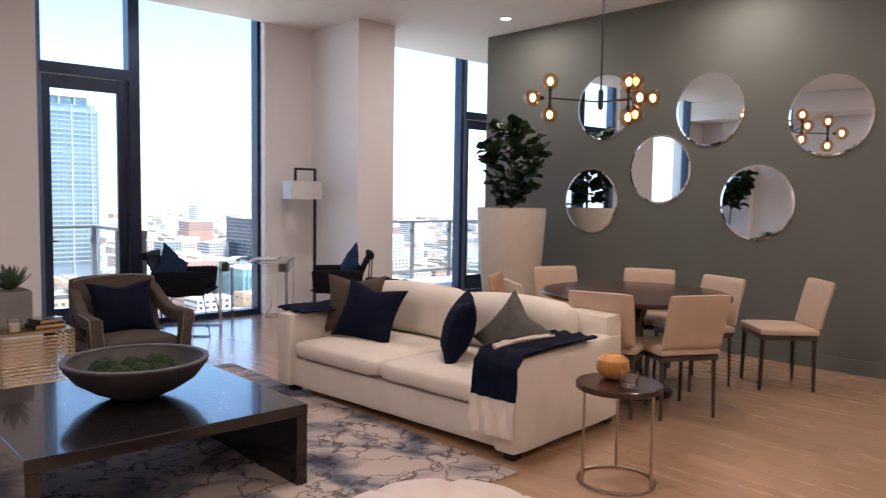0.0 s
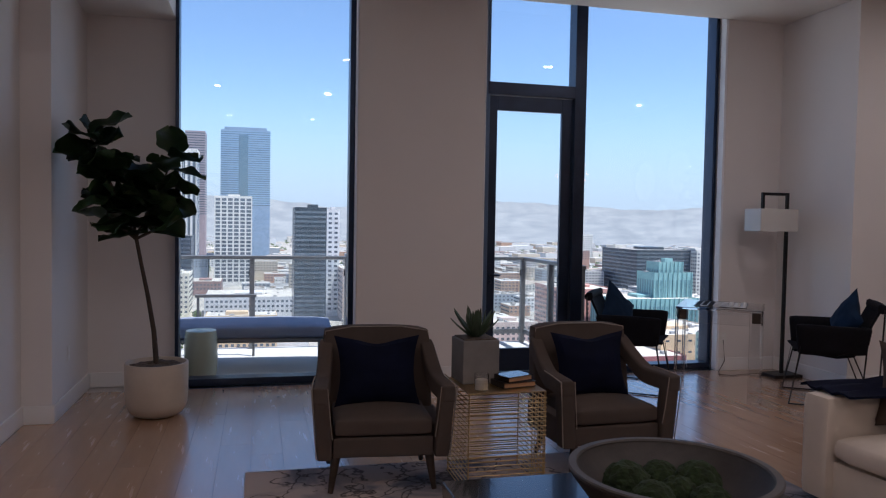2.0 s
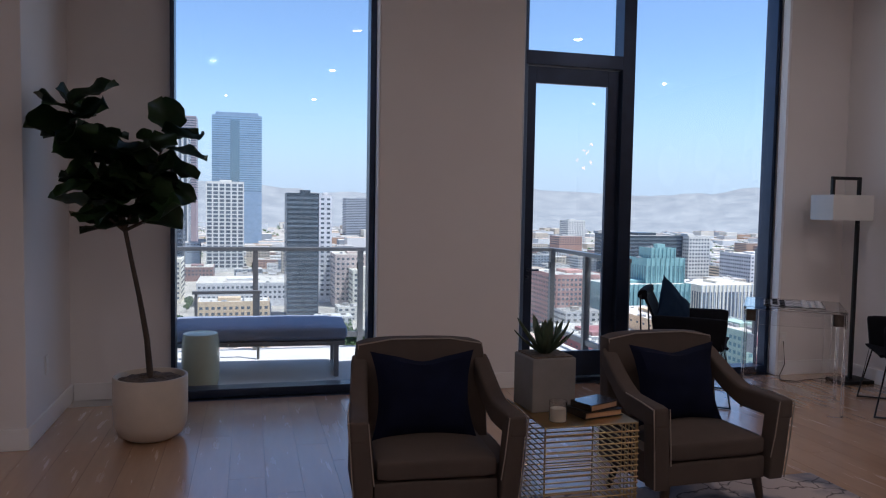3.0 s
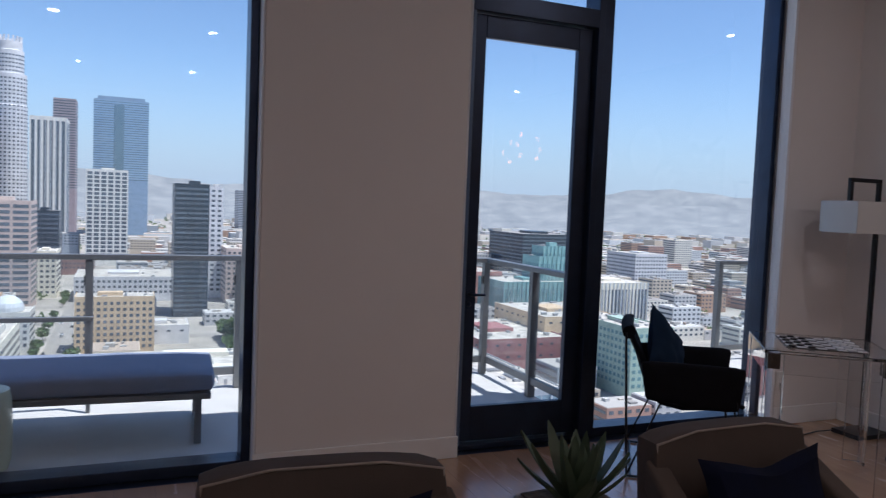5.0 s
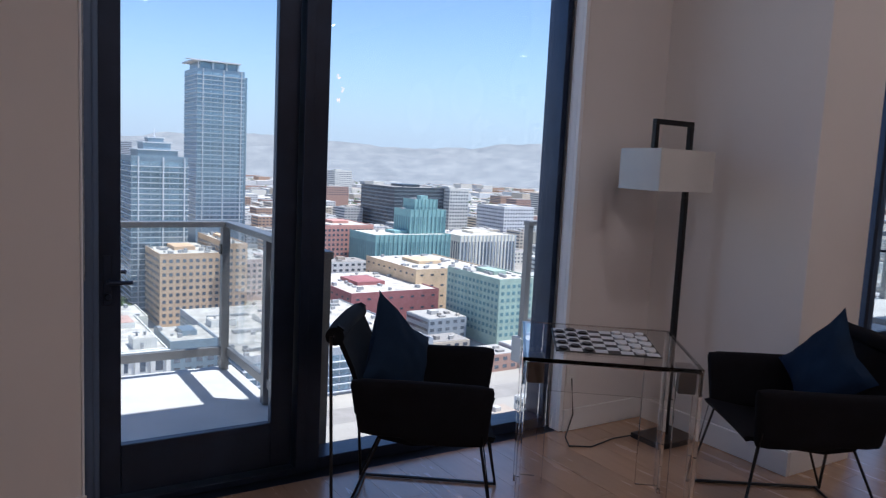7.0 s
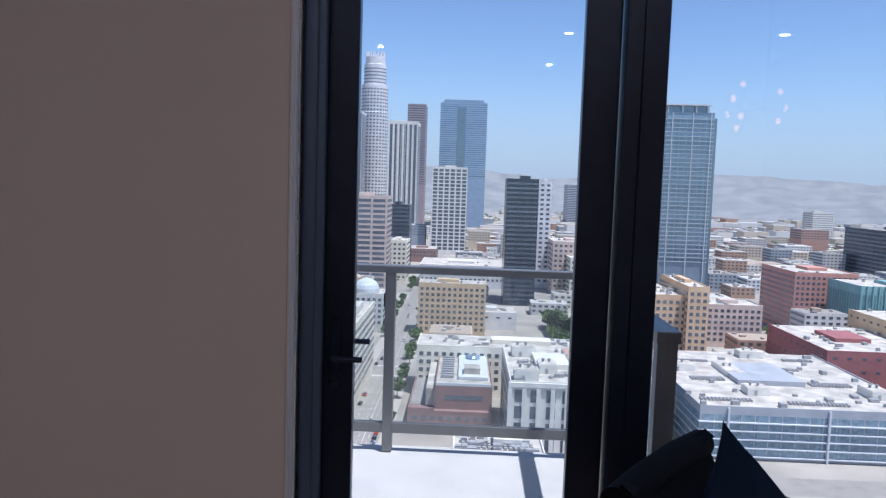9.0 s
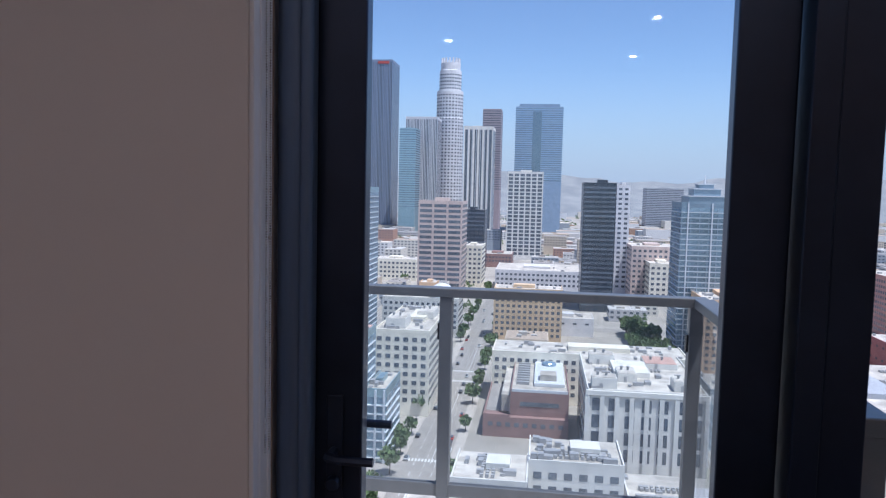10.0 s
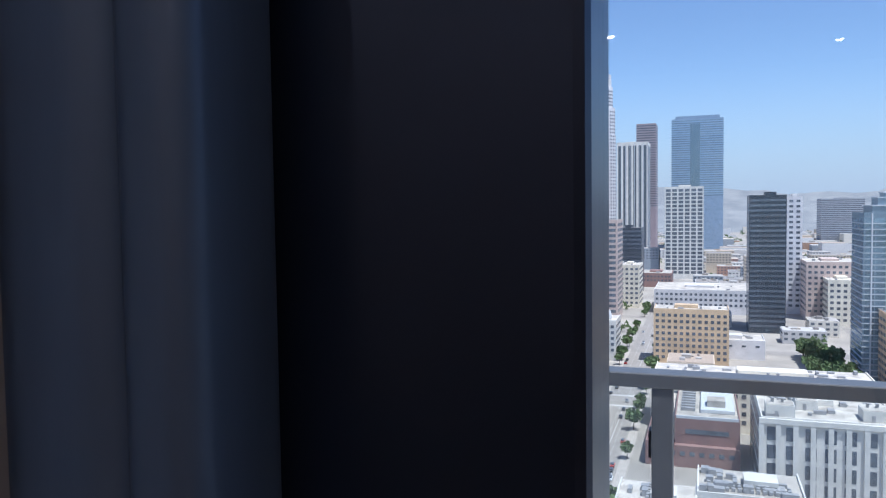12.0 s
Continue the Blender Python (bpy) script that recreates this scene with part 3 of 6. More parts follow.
def armchair(m):
    """Seat and arms face -y; the arms slope from the back and have an opening under them."""
    c = thing("armchair", "taupe upholstered armchair with open sloping arms and tapered dark legs", "armchair", m, "pair of armchairs")
    W = 0.72
    part("seat", bm_soft(-0.275, 0.275, -0.385, 0.16, 0.30, 0.395, 0.03, 0.022, seed=1), M_CHAIR, c, smooth=True)
    part("seat_rail", bm_soft(-0.28, 0.28, -0.375, 0.20, 0.19, 0.299, 0.012, 0.0, seed=7), M_CHAIR, c, smooth=True)
    bm = bm_soft(-0.345, 0.345, 0.10, 0.22, 0.19, 0.80, 0.022, 0.0, n=10, seed=2)
    for v in bm.verts:
        k = (v.co.z - 0.19) / 0.61
        v.co.y += 0.09 * k + 0.02 * (1 - (v.co.x / 0.345) ** 2)
        v.co.x *= 1.0 - 0.05 * k
        if v.co.z > 0.7:
            v.co.z -= 0.018 * (v.co.x / 0.33) ** 4
    back = part("backrest", bm, M_CHAIR, c, smooth=True)
    part("piping", bm_rod([(-0.325, 0.185, 0.60), (-0.317, 0.20, 0.775), (-0.15, 0.208, 0.800), (0.15, 0.208, 0.800), (0.317, 0.20, 0.775), (0.325, 0.185, 0.60)], 0.0035, 6), M_PIPING, back, smooth=True)
    for sx in (-1, 1):
        def xx(a):
            return sorted((sx * a, sx * (a + 0.085)))
        a, b = xx(0.281)
        bm = bm_soft(a, b, -0.41, -0.30, 0.19, 0.565, 0.014, 0, seed=3)
        for v in bm.verts:
            v.co.x += sx * 0.03 * (v.co.z - 0.19) / 0.4
            v.co.y -= 0.02 * (v.co.z - 0.19) / 0.4
        arm = part("arm", bm, M_CHAIR, c, smooth=True)
        bm = bm_soft(a, b, -0.43, 0.22, 0.475, 0.57, 0.018, 0, n=14, seed=4)
        for v in bm.verts:
            k = (v.co.y + 0.43) / 0.65
            v.co.z += 0.20 * max(0, k - 0.45) ** 1.35 / 0.55
            v.co.x += sx * 0.03 * (1 - 1.4 * k)
        part("armrest", bm, M_CHAIR, arm, smooth=True)
        part("lower_side", bm_soft(a, b, -0.302, 0.20, 0.19, 0.345, 0.014, 0, seed=6), M_CHAIR, arm, smooth=True)
        e = sx * 0.368
        part("piping", bm_rod([(e, -0.412, 0.20), (e + sx * 0.015, -0.425, 0.38), (e + sx * 0.029, -0.432, 0.562), (e + sx * 0.024, -0.30, 0.571), (e + sx * 0.010, -0.12, 0.573)], 0.0035, 6), M_PIPING, arm, smooth=True)
        i = sx * 0.283
        part("piping", bm_rod([(i, -0.412, 0.30), (i + sx * 0.012, -0.424, 0.40), (i + sx * 0.028, -0.432, 0.562)], 0.003, 6), M_PIPING, arm, smooth=True)
    for lx in (-0.26, 0.26):
        for ly, sp in ((-0.33, -0.03), (0.15, 0.06)):
            part("leg", bm_rod([(lx, ly, 0.20), (lx + (0.03 if lx > 0 else -0.03), ly + sp, 0.012)], [0.028, 0.015], 10), M_LEG, c, "tapered dark wooden leg", smooth=True)
    shallow = Matrix.Translation((0, -0.065, 0)) @ Matrix.Diagonal((0.93, 0.85, 1, 1))
    for p in c.children_recursive:
        p.data.transform(shallow)
    return c


CH1, CH2 = pose(-1.276, -2.21, 0.0, 0, 0, -4), pose(-0.005, -2.22, 0.0, 0, 0, 2)
armchair(CH1)
armchair(CH2)
for m, sd in ((CH1, 11), (CH2, 12)):
    cushion("navy velvet cushion propped in the armchair", M_NAVY, m @ pose(-0.01, -0.06, 0.575, -15, 0, 0), 0.48, 0.40, 0.15, sd, "armchair cushions")


def wire_table():
    x0, x1, y0, y1, h = -0.892, -0.470, -2.735, -2.315, 0.538
    t = thing("side_table", "square brass side table of stacked wire rods", "side table")
    part("tabletop", bm_box(x0, x1, y0, y1, h - 0.006, h, 0.002), M_BRASS, t)
    for px in (x0 + 0.004, x1 - 0.004):
        for py in (y0 + 0.004, y1 - 0.004):
            part("upright", bm_rod([(px, py, 0.0), (px, py, h - 0.006)], 0.004, 8), M_BRASS, t, smooth=True)
    for k in range(21):
        z = 0.012 + k * 0.0245
        r = bmesh.new()
        bm_rod([(x0, y0, z), (x1, y0, z), (x1, y1, z), (x0, y1, z), (x0, y0, z)], 0.0027, 6, bm=r)
        part("wire_hoop", r, M_BRASS, t)
    for k in range(5):
        px = x1 - 0.012 - k * 0.016
        part("wire_upright", bm_rod([(px, y0 + 0.002, 0.004), (px, y0 + 0.002, h - 0.006)], 0.0022, 6), M_BRASS, t)


wire_table()


def bm_blade(length, width, curl, n=7, thick=0.006):
    bm = bmesh.new()
    rows = []
    for i in range(n + 1):
        k = i / n
        w = width * (0.55 + 0.9 * k) * (1 - k) ** 0.75 if k > 0.25 else width * (0.45 + 0.75 * k * 4 * 0.32)
        y = length * k * math.cos(curl * k * 0.8)
        z = length * k * math.sin(0.25 + curl * k * 0.35)
        rows.append([bm.verts.new((-w / 2, y, z + 0.12 * w)), bm.verts.new((0, y, z - thick)), bm.verts.new((w / 2, y, z + 0.12 * w)), bm.verts.new((0, y, z + thick * (1 - k)))])
    for a, b in zip(rows, rows[1:]):
        for j in range(4):
            bm.faces.new((a[j], a[(j + 1) % 4], b[(j + 1) % 4], b[j]))
    return bm


agave = thing("potted_agave", "spiky agave in a square grey concrete pot on the side table", "plant", pose(-0.77, -2.42, 0.538, 0, 0, 4))
part("pot", bm_box(-0.105, 0.105, -0.10, 0.10, 0.0, 0.235, 0.006), M_CONCRETE, agave)
part("soil", bm_box(-0.092, 0.092, -0.087, 0.087, 0.236, 0.242), M_SOIL, agave)
blade = mesh_of("agave_leaf", bm_blade(0.17, 0.062, 0.5), M_AGAVE, True)
for ring, (cnt, tilt, sc) in enumerate(((6, 78, 0.62), (8, 58, 0.92), (9, 34, 1.05), (8, 12, 0.95))):
    for k in range(cnt):
        lf = new("leaf", blade)
        lf.parent = agave
        lf.matrix_basis = pose(0, 0, 0.24, 0, 0, 360 * k / cnt + ring * 23) @ pose(0, 0.012, 0, tilt + random.uniform(-7, 7), 0, 0) @ Matrix.Scale(sc * random.uniform(0.88, 1.08), 4)

candle = thing("candle", "cream candle in a clear glass jar on the side table", "candle", pose(-0.80, -2.65, 0.538))
part("wax", bm_lathe([(0.033, 0.004), (0.033, 0.055), (0.030, 0.057)], 24), M_WAX, candle, smooth=True)
part("jar", bm_lathe([(0.036, 0.0), (0.038, 0.003), (0.038, 0.085), (0.0355, 0.085), (0.0355, 0.006), (0.02, 0.003)], 24), M_ACRYL, candle, smooth=True)
for bz, bw, bd, bang, bmx in ((0.540, 0.20, 0.14, 12, M_BLACK), (0.571, 0.17, 0.12, 22, M_ESP)):
    bk = thing("book", "dark hardback book stacked on the brass side table", "book", pose(-0.60, -2.58, bz, 0, 0, bang), "books on the side table")
    part("cover", bm_box(-bw / 2, bw / 2, -bd / 2, bd / 2, 0.0, 0.003), bmx, bk)
    part("cover", bm_box(-bw / 2, bw / 2, -bd / 2, bd / 2, 0.026, 0.029), bmx, bk)
    part("spine", bm_box(-bw / 2, -bw / 2 + 0.003, -bd / 2, bd / 2, 0.003, 0.026), bmx, bk)
    part("page_block", bm_box(-bw / 2 + 0.004, bw / 2 - 0.005, -bd / 2 + 0.005, bd / 2 - 0.005, 0.003, 0.026), M_TAN, bk)


# ---- rug ----
def rug():
    m = mat("rug_wool", (0.40, 0.35, 0.34), 0.95, bump=0.6, bscale=220)
    nt = m.node_tree
    b = nt.nodes["Principled BSDF"]
    co = nt.nodes.new("ShaderNodeTexCoord")
    n1 = nt.nodes.new("ShaderNodeTexNoise")
    n1.inputs["Scale"].default_value, n1.inputs["Detail"].default_value, n1.inputs["Distortion"].default_value = 1.5, 8, 1.6
    n2 = nt.nodes.new("ShaderNodeTexVoronoi")
    n2.feature = "DISTANCE_TO_EDGE"
    n2.inputs["Scale"].default_value = 5.0
    wob = nt.nodes.new("ShaderNodeTexNoise")
    wob.inputs["Scale"].default_value, wob.inputs["Detail"].default_value = 4.0, 4
    add = nt.nodes.new("ShaderNodeMix")
    add.data_type = "VECTOR"
    add.inputs[0].default_value = 0.45
    nt.links.new(co.outputs["Object"], add.inputs[4])
    nt.links.new(wob.outputs["Color"], add.inputs[5])
    nt.links.new(add.outputs[1], n2.inputs["Vector"])
    nt.links.new(co.outputs["Object"], wob.inputs["Vector"])
    nt.links.new(co.outputs["Object"], n1.inputs["Vector"])
    r1 = nt.nodes.new("ShaderNodeValToRGB")
    e = r1.color_ramp.elements
    e[0].position, e[0].color = 0.31, (0.018, 0.026, 0.055, 1)
    e[1].position, e[1].color = 0.53, (0.50, 0.41, 0.36, 1)
    mid = r1.color_ramp.elements.new(0.42)
    mid.color = (0.20, 0.19, 0.21, 1)
    nt.links.new(n1.outputs[0], r1.inputs[0])
    r2 = nt.nodes.new("ShaderNodeValToRGB")
    r2.color_ramp.elements[0].position, r2.color_ramp.elements[0].color = 0.0, (0.06, 0.05, 0.07, 1)
    r2.color_ramp.elements[1].position, r2.color_ramp.elements[1].color = 0.05, (1, 1, 1, 1)
    nt.links.new(n2.outputs[0], r2.inputs[0])
    mx = nt.nodes.new("ShaderNodeMix")
    mx.data_type, mx.blend_type = "RGBA", "MULTIPLY"
    mx.inputs[0].default_value = 0.92
    nt.links.new(r1.outputs[0], mx.inputs[6])
    nt.links.new(r2.outputs[0], mx.inputs[7])
    nt.links.new(mx.outputs[2], b.inputs["Base Color"])
    tagged(part("rug", bm_box(-2.0, 0.915, -5.35, -2.15, 0.001, 0.011, 0.003), m), "mottled navy and cream area rug under the seating group", "rug")


rug()


# ---- potted fig ----
def bm_leaf(length=0.30, width=0.21, n=9, m=6, seed=0):
    """A broad fiddle-shaped leaf with a sunken midrib and waved edge."""
    bm = bmesh.new()
    rows = []
    for i in range(n + 1):
        k = i / n
        w = width * (math.sin(math.pi * min(1, k ** 0.8 * 0.96 + 0.03)) ** 0.7) * (0.72 + 0.36 * k)
        row = []
        for j in range(m + 1):
            u = 2 * j / m - 1
            x = u * w / 2 * (1 + 0.06 * math.sin(i * 1.9 + seed))
            z = 0.10 * length * (abs(u) ** 1.2) - 0.16 * length * k * k + 0.020 * math.sin(k * 11 + u * 2 + seed) * abs(u)
            row.append(bm.verts.new((x, length * k, z)))
        rows.append(row)
    for a, b in zip(rows, rows[1:]):
        for j in range(m):
            bm.faces.new((a[j], a[j + 1], b[j + 1], b[j]))
    bmesh.ops.solidify(bm, geom=list(bm.faces), thickness=0.0025)
    return bm


LEAVES = [mesh_of("leaf", bm_leaf(0.30, 0.27, seed=s), M_LEAF, True) for s in (0.3, 1.7, 3.1)]


def leaf_at(parent, at, direction, scale, roll=0.0):
    lf = new("leaf", random.choice(LEAVES))
    lf.parent = parent
    d = Vector(direction).normalized()
    q = d.to_track_quat("Y", "Z")
    lf.matrix_basis = Matrix.Translation(at) @ q.to_matrix().to_4x4() @ pose(0, 0, 0, 0, roll, 0) @ Matrix.Scale(scale, 4)
    return lf


fig = thing("potted_fig_tree", "fiddle-leaf fig with one bare stem in a beige ceramic pot", "plant", pose(-2.63, -0.77, 0.0))
part("pot", bm_lathe([(0.11, 0.0), (0.135, 0.004), (0.185, 0.035), (0.207, 0.09), (0.213, 0.16), (0.214, 0.375), (0.211, 0.381), (0.199, 0.381), (0.196, 0.375), (0.194, 0.34), (0.05, 0.335)], 48), M_POT, fig, smooth=True)
soil = bm_lathe([(0.19, 0.34), (0.19, 0.352), (0.15, 0.362), (0.08, 0.366), (0.02, 0.368)], 30)
for v in soil.verts:
    v.co.z += random.uniform(-0.006, 0.010)
part("soil", soil, M_SOIL, fig)
STEM = [(0.0, 0.0, 0.34), (-0.02, 0.0, 0.60), (-0.06, 0.0, 0.85), (-0.105, 0.0, 1.08), (-0.14, 0.0, 1.27)]
trunk = part("trunk", bm_rod(STEM, [0.020, 0.017, 0.015, 0.013, 0.013], 10), M_BARK, fig, smooth=True)
random.seed(5)
BRANCHES = [[(-0.14, 0, 1.26), (-0.21, -0.02, 1.45), (-0.33, -0.04, 1.70), (-0.43, -0.05, 1.96)], [(-0.14, 0, 1.26), (-0.07, -0.02, 1.42), (0.02, -0.03, 1.60), (0.11, -0.04, 1.82)], [(-0.14, 0, 1.27), (-0.17, 0.04, 1.46), (-0.20, 0.06, 1.60)], [(-0.14, 0, 1.25), (-0.02, -0.04, 1.31), (0.10, -0.06, 1.38)], [(-0.14, 0, 1.25), (-0.24, -0.03, 1.34), (-0.32, -0.05, 1.40)]]
for b in BRANCHES:
    part("branch", bm_rod(b, [0.011, 0.009, 0.008, 0.005][:len(b)], 8), M_BARK, trunk, smooth=True)
for bi, (b, cnt) in enumerate(zip(BRANCHES, (22, 17, 7, 4, 5))):
    pts = [Vector(p) for p in b]
    for k in range(cnt):
        s = 0.35 + 0.65 * k / (cnt - 1)
        f = s * (len(pts) - 1)
        i = min(int(f), len(pts) - 2)
        p = pts[i].lerp(pts[i + 1], f - i)
        ang = k * 2.4 + bi
        up = random.uniform(-0.35, 0.55) + (0.9 if k == cnt - 1 else 0)
        d = Vector((math.cos(ang), 0.75 * math.sin(ang) - 0.25, up))
        if p.x + 0.3 * d.x < -0.58:
            d.x *= 0.2
        leaf_at(fig, p, d, random.uniform(0.82, 1.08), random.uniform(-50, 50))


# ---- games corner ----
DESK = pose(1.885, -0.80, 0.0, 0, 0, -38)


def acrylic_table():
    t = thing("games_table", "square clear acrylic games table with slab legs", "table", DESK)
    a, h = 0.335, 0.74
    top = part("tabletop", bm_box(-a, a, -a, a, h - 0.018, h, 0.003), M_ACRYL, t)
    for sx in (-1, 1):
        for sy in (-1, 1):
            l1 = part("leg", bm_box(*sorted((sx * a, sx * (a - 0.016))), *sorted((sy * a, sy * (a - 0.10))), 0, h - 0.018, 0.002), M_ACRYL, t)
            l2 = part("leg_flange", bm_box(*sorted((sx * (a - 0.016), sx * (a - 0.10))), *sorted((sy * a, sy * (a - 0.016))), 0, h - 0.018, 0.002), M_ACRYL, l1)
            l1.visible_shadow = l2.visible_shadow = False
    for s in (-1, 1):
        p1 = part("apron", bm_box(-a + 0.10, a - 0.10, *sorted((s * (a - 0.004), s * (a - 0.014))), h - 0.125, h - 0.018, 0.002), M_ACRYL, t)
        p2 = part("apron", bm_box(*sorted((s * (a - 0.004), s * (a - 0.014))), -a + 0.10, a - 0.10, h - 0.125, h - 0.018, 0.002), M_ACRYL, t)
        p1.visible_shadow = p2.visible_shadow = False
    top.visible_shadow = False
    for sx in (-1, 1):
        part("storage_box", bm_box(*sorted((sx * (a - 0.02), sx * (a - 0.085))), -a + 0.03, -a + 0.12, h - 0.105, h - 0.02, 0.004), M_LEG, t, "small dark wooden box under the top")


acrylic_table()
board = thing("checkerboard", "black and white checkerboard laid on the clear table", "game board", DESK @ pose(0.0, 0.0, 0.7405))
part("backing", bm_box(-0.205, 0.205, -0.205, 0.205, 0, 0.003), M_BLACK, board)
sq = mesh_of("square", bm_box(-0.0245, 0.0245, -0.0245, 0.0245, 0.003, 0.0046), M_WHITE)
for i in range(8):
    for j in range(8):
        if (i + j) % 2:
            s = new("square", sq)
            s.parent = board
            s.matrix_basis = pose(-0.175 + 0.05 * i, -0.175 + 0.05 * j, 0)
for col, mm, rows in (("black", M_BLACK, (0, 1, 2)), ("white", M_WHITE, (5, 6, 7))):
    disc = mesh_of("checker_piece", bm_lathe([(0.017, 0), (0.019, 0.002), (0.019, 0.007), (0.017, 0.009), (0.012, 0.008)], 18), mm, True)
    for i in rows:
        for j in range(8):
            if (i + j) % 2 == 0:
                d = new("checker_piece", disc)
                d.matrix_basis = DESK @ pose(-0.175 + 0.05 * i, -0.175 + 0.05 * j, 0.7437)
                tagged(d, col + " round draughts piece on the checkerboard", "game piece", "draughts pieces")


def sling_chair(m):
    """Black felt seat folded over a black wire frame; it faces +x."""
    c = thing("sling_armchair", "black felt armchair on a thin black wire frame", "chair", m, "chairs at the games table")
    prof = [(-0.33, 0.80), (-0.355, 0.815), (-0.345, 0.775), (-0.29, 0.66), (-0.235, 0.50), (-0.17, 0.405), (-0.05, 0.385), (0.10, 0.40), (0.24, 0.425), (0.26, 0.42)]
    bm = bmesh.new()
    top, bot = [], []
    n = 10
    for x, z in prof:
        rt, rb = [], []
        for j in range(n + 1):
            u = 2 * j / n - 1
            k = 0.012 * (1 - u * u)
            rt.append(bm.verts.new((x + 0.02 * u * u, u * 0.245, z - k + 0.012)))
            rb.append(bm.verts.new((x + 0.02 * u * u - 0.012, u * 0.245, z - k - 0.006)))
        top.append(rt)
        bot.append(rb)
    for i in range(len(prof) - 1):
        for j in range(n):
            bm.faces.new((top[i][j], top[i + 1][j], top[i + 1][j + 1], top[i][j + 1]))
            bm.faces.new((bot[i][j], bot[i][j + 1], bot[i + 1][j + 1], bot[i + 1][j]))
        bm.faces.new((top[i][0], bot[i][0], bot[i + 1][0], top[i + 1][0]))
        bm.faces.new((top[i][n], top[i + 1][n], bot[i + 1][n], bot[i][n]))
    for row in (0, -1):
        for j in range(n):
            bm.faces.new((top[row][j], top[row][j + 1], bot[row][j + 1], bot[row][j]))
    part("seat_shell", bm, M_BLACKFABRIC, c, smooth=True)
    part("head_roll", bm_rod([(-0.345, -0.25, 0.785), (-0.352, -0.1, 0.79), (-0.352, 0.1, 0.79), (-0.345, 0.25, 0.785)], 0.036, 12), M_BLACKFABRIC, c, smooth=True)
    for s in (-1, 1):
        bm = bm_soft(-0.24, 0.245, *sorted((s * 0.24, s * 0.292)), 0.40, 0.645, 0.025, 0.0, n=8, seed=s)
        for v in bm.verts:
            k = (v.co.z - 0.40) / 0.245
            v.co.y += s * 0.03 * k
            v.co.x += -0.035 * k * (1 if v.co.x < 0 else -0.6)
            if v.co.x < -0.05 and v.co.z < 0.5:
                v.co.z += 0.02
        part("arm", bm, M_BLACKFABRIC, c, smooth=True)
        y = s * 0.315
        f = part("side_frame", bm_rod([(0.20, y - s * 0.03, 0.63), (0.30, y, 0.008), (-0.32, y, 0.008), (-0.36, s * 0.25, 0.785)], 0.0065, 8), M_BLACKMETAL, c, smooth=True)
        part("strut", bm_rod([(-0.16, s * 0.24, 0.40), (-0.32, y, 0.010)], 0.0055, 8), M_BLACKMETAL, f, smooth=True)
        part("strut", bm_rod([(0.22, s * 0.25, 0.42), (0.30, y, 0.010)], 0.0055, 8), M_BLACKMETAL, f, smooth=True)
    part("cross_bar", bm_rod([(-0.30, -0.315, 0.010), (-0.30, 0.315, 0.010)], 0.0065, 8), M_BLACKMETAL, c, smooth=True)
    return c


SC1, SC2 = pose(1.235, -0.485, 0.0, 0, 0, -36), pose(2.60, -1.21, 0.0, 0, 0, 146)
sling_chair(SC1)
sling_chair(SC2)
for m, sd, turn in ((SC1, 21, 52), (SC2, 22, 90)):
    cushion("dark teal cushion set on its corner in the black chair", M_TEAL, m @ pose(-0.13, 0.0, 0.66, -24, 38, turn), 0.40, 0.40, 0.14, sd, "teal cushions")

lamp = thing("floor_lamp", "dark floor lamp with an offset white linen shade", "lamp", pose(2.863, -0.345, 0.0))
part("base", bm_box(-0.15, 0.15, -0.11, 0.11, 0, 0.03, 0.006), M_BLACKMETAL, lamp)
part("pole", bm_box(-0.014, 0.014, -0.014, 0.014, 0.03, 1.33, 0.003), M_BLACKMETAL, lamp)
lamp_arm = part("top_loop", bm_box(-0.013, 0.013, -0.013, 0.013, 1.33, 1.70, 0.002), M_BLACKMETAL, lamp)
part("loop_side", bm_box(-0.275, -0.249, -0.013, 0.013, 1.50, 1.70, 0.002), M_BLACKMETAL, lamp_arm)
part("shade_arm", bm_box(-0.20, 0.0, -0.008, 0.008, 1.50, 1.516), M_BLACKMETAL, lamp_arm)
part("loop_top", bm_box(-0.275, 0.013, -0.013, 0.013, 1.70, 1.726, 0.002), M_BLACKMETAL, lamp_arm)


def shade_wall(bm, points, z0, z1, t=0.003):
    """An upright sheet of cloth that follows a run of (x, y) points."""
    rows = []
    for i, p in enumerate(points):
        q, r = Vector(points[max(0, i - 1)]), Vector(points[min(len(points) - 1, i + 1)])
        nrm = Vector((-(r - q).y, (r - q).x)).normalized() * t
        rows.append([bm.verts.new((p[0] + k * nrm.x, p[1] + k * nrm.y, z)) for k, z in ((0, z0), (1, z0), (1, z1), (0, z1))])
    for a, b in zip(rows, rows[1:]):
        for j in range(4):
            bm.faces.new((a[j], a[(j + 1) % 4], b[(j + 1) % 4], b[j]))
    bm.faces.new(rows[0])
    bm.faces.new(rows[-1][::-1])
    return bm


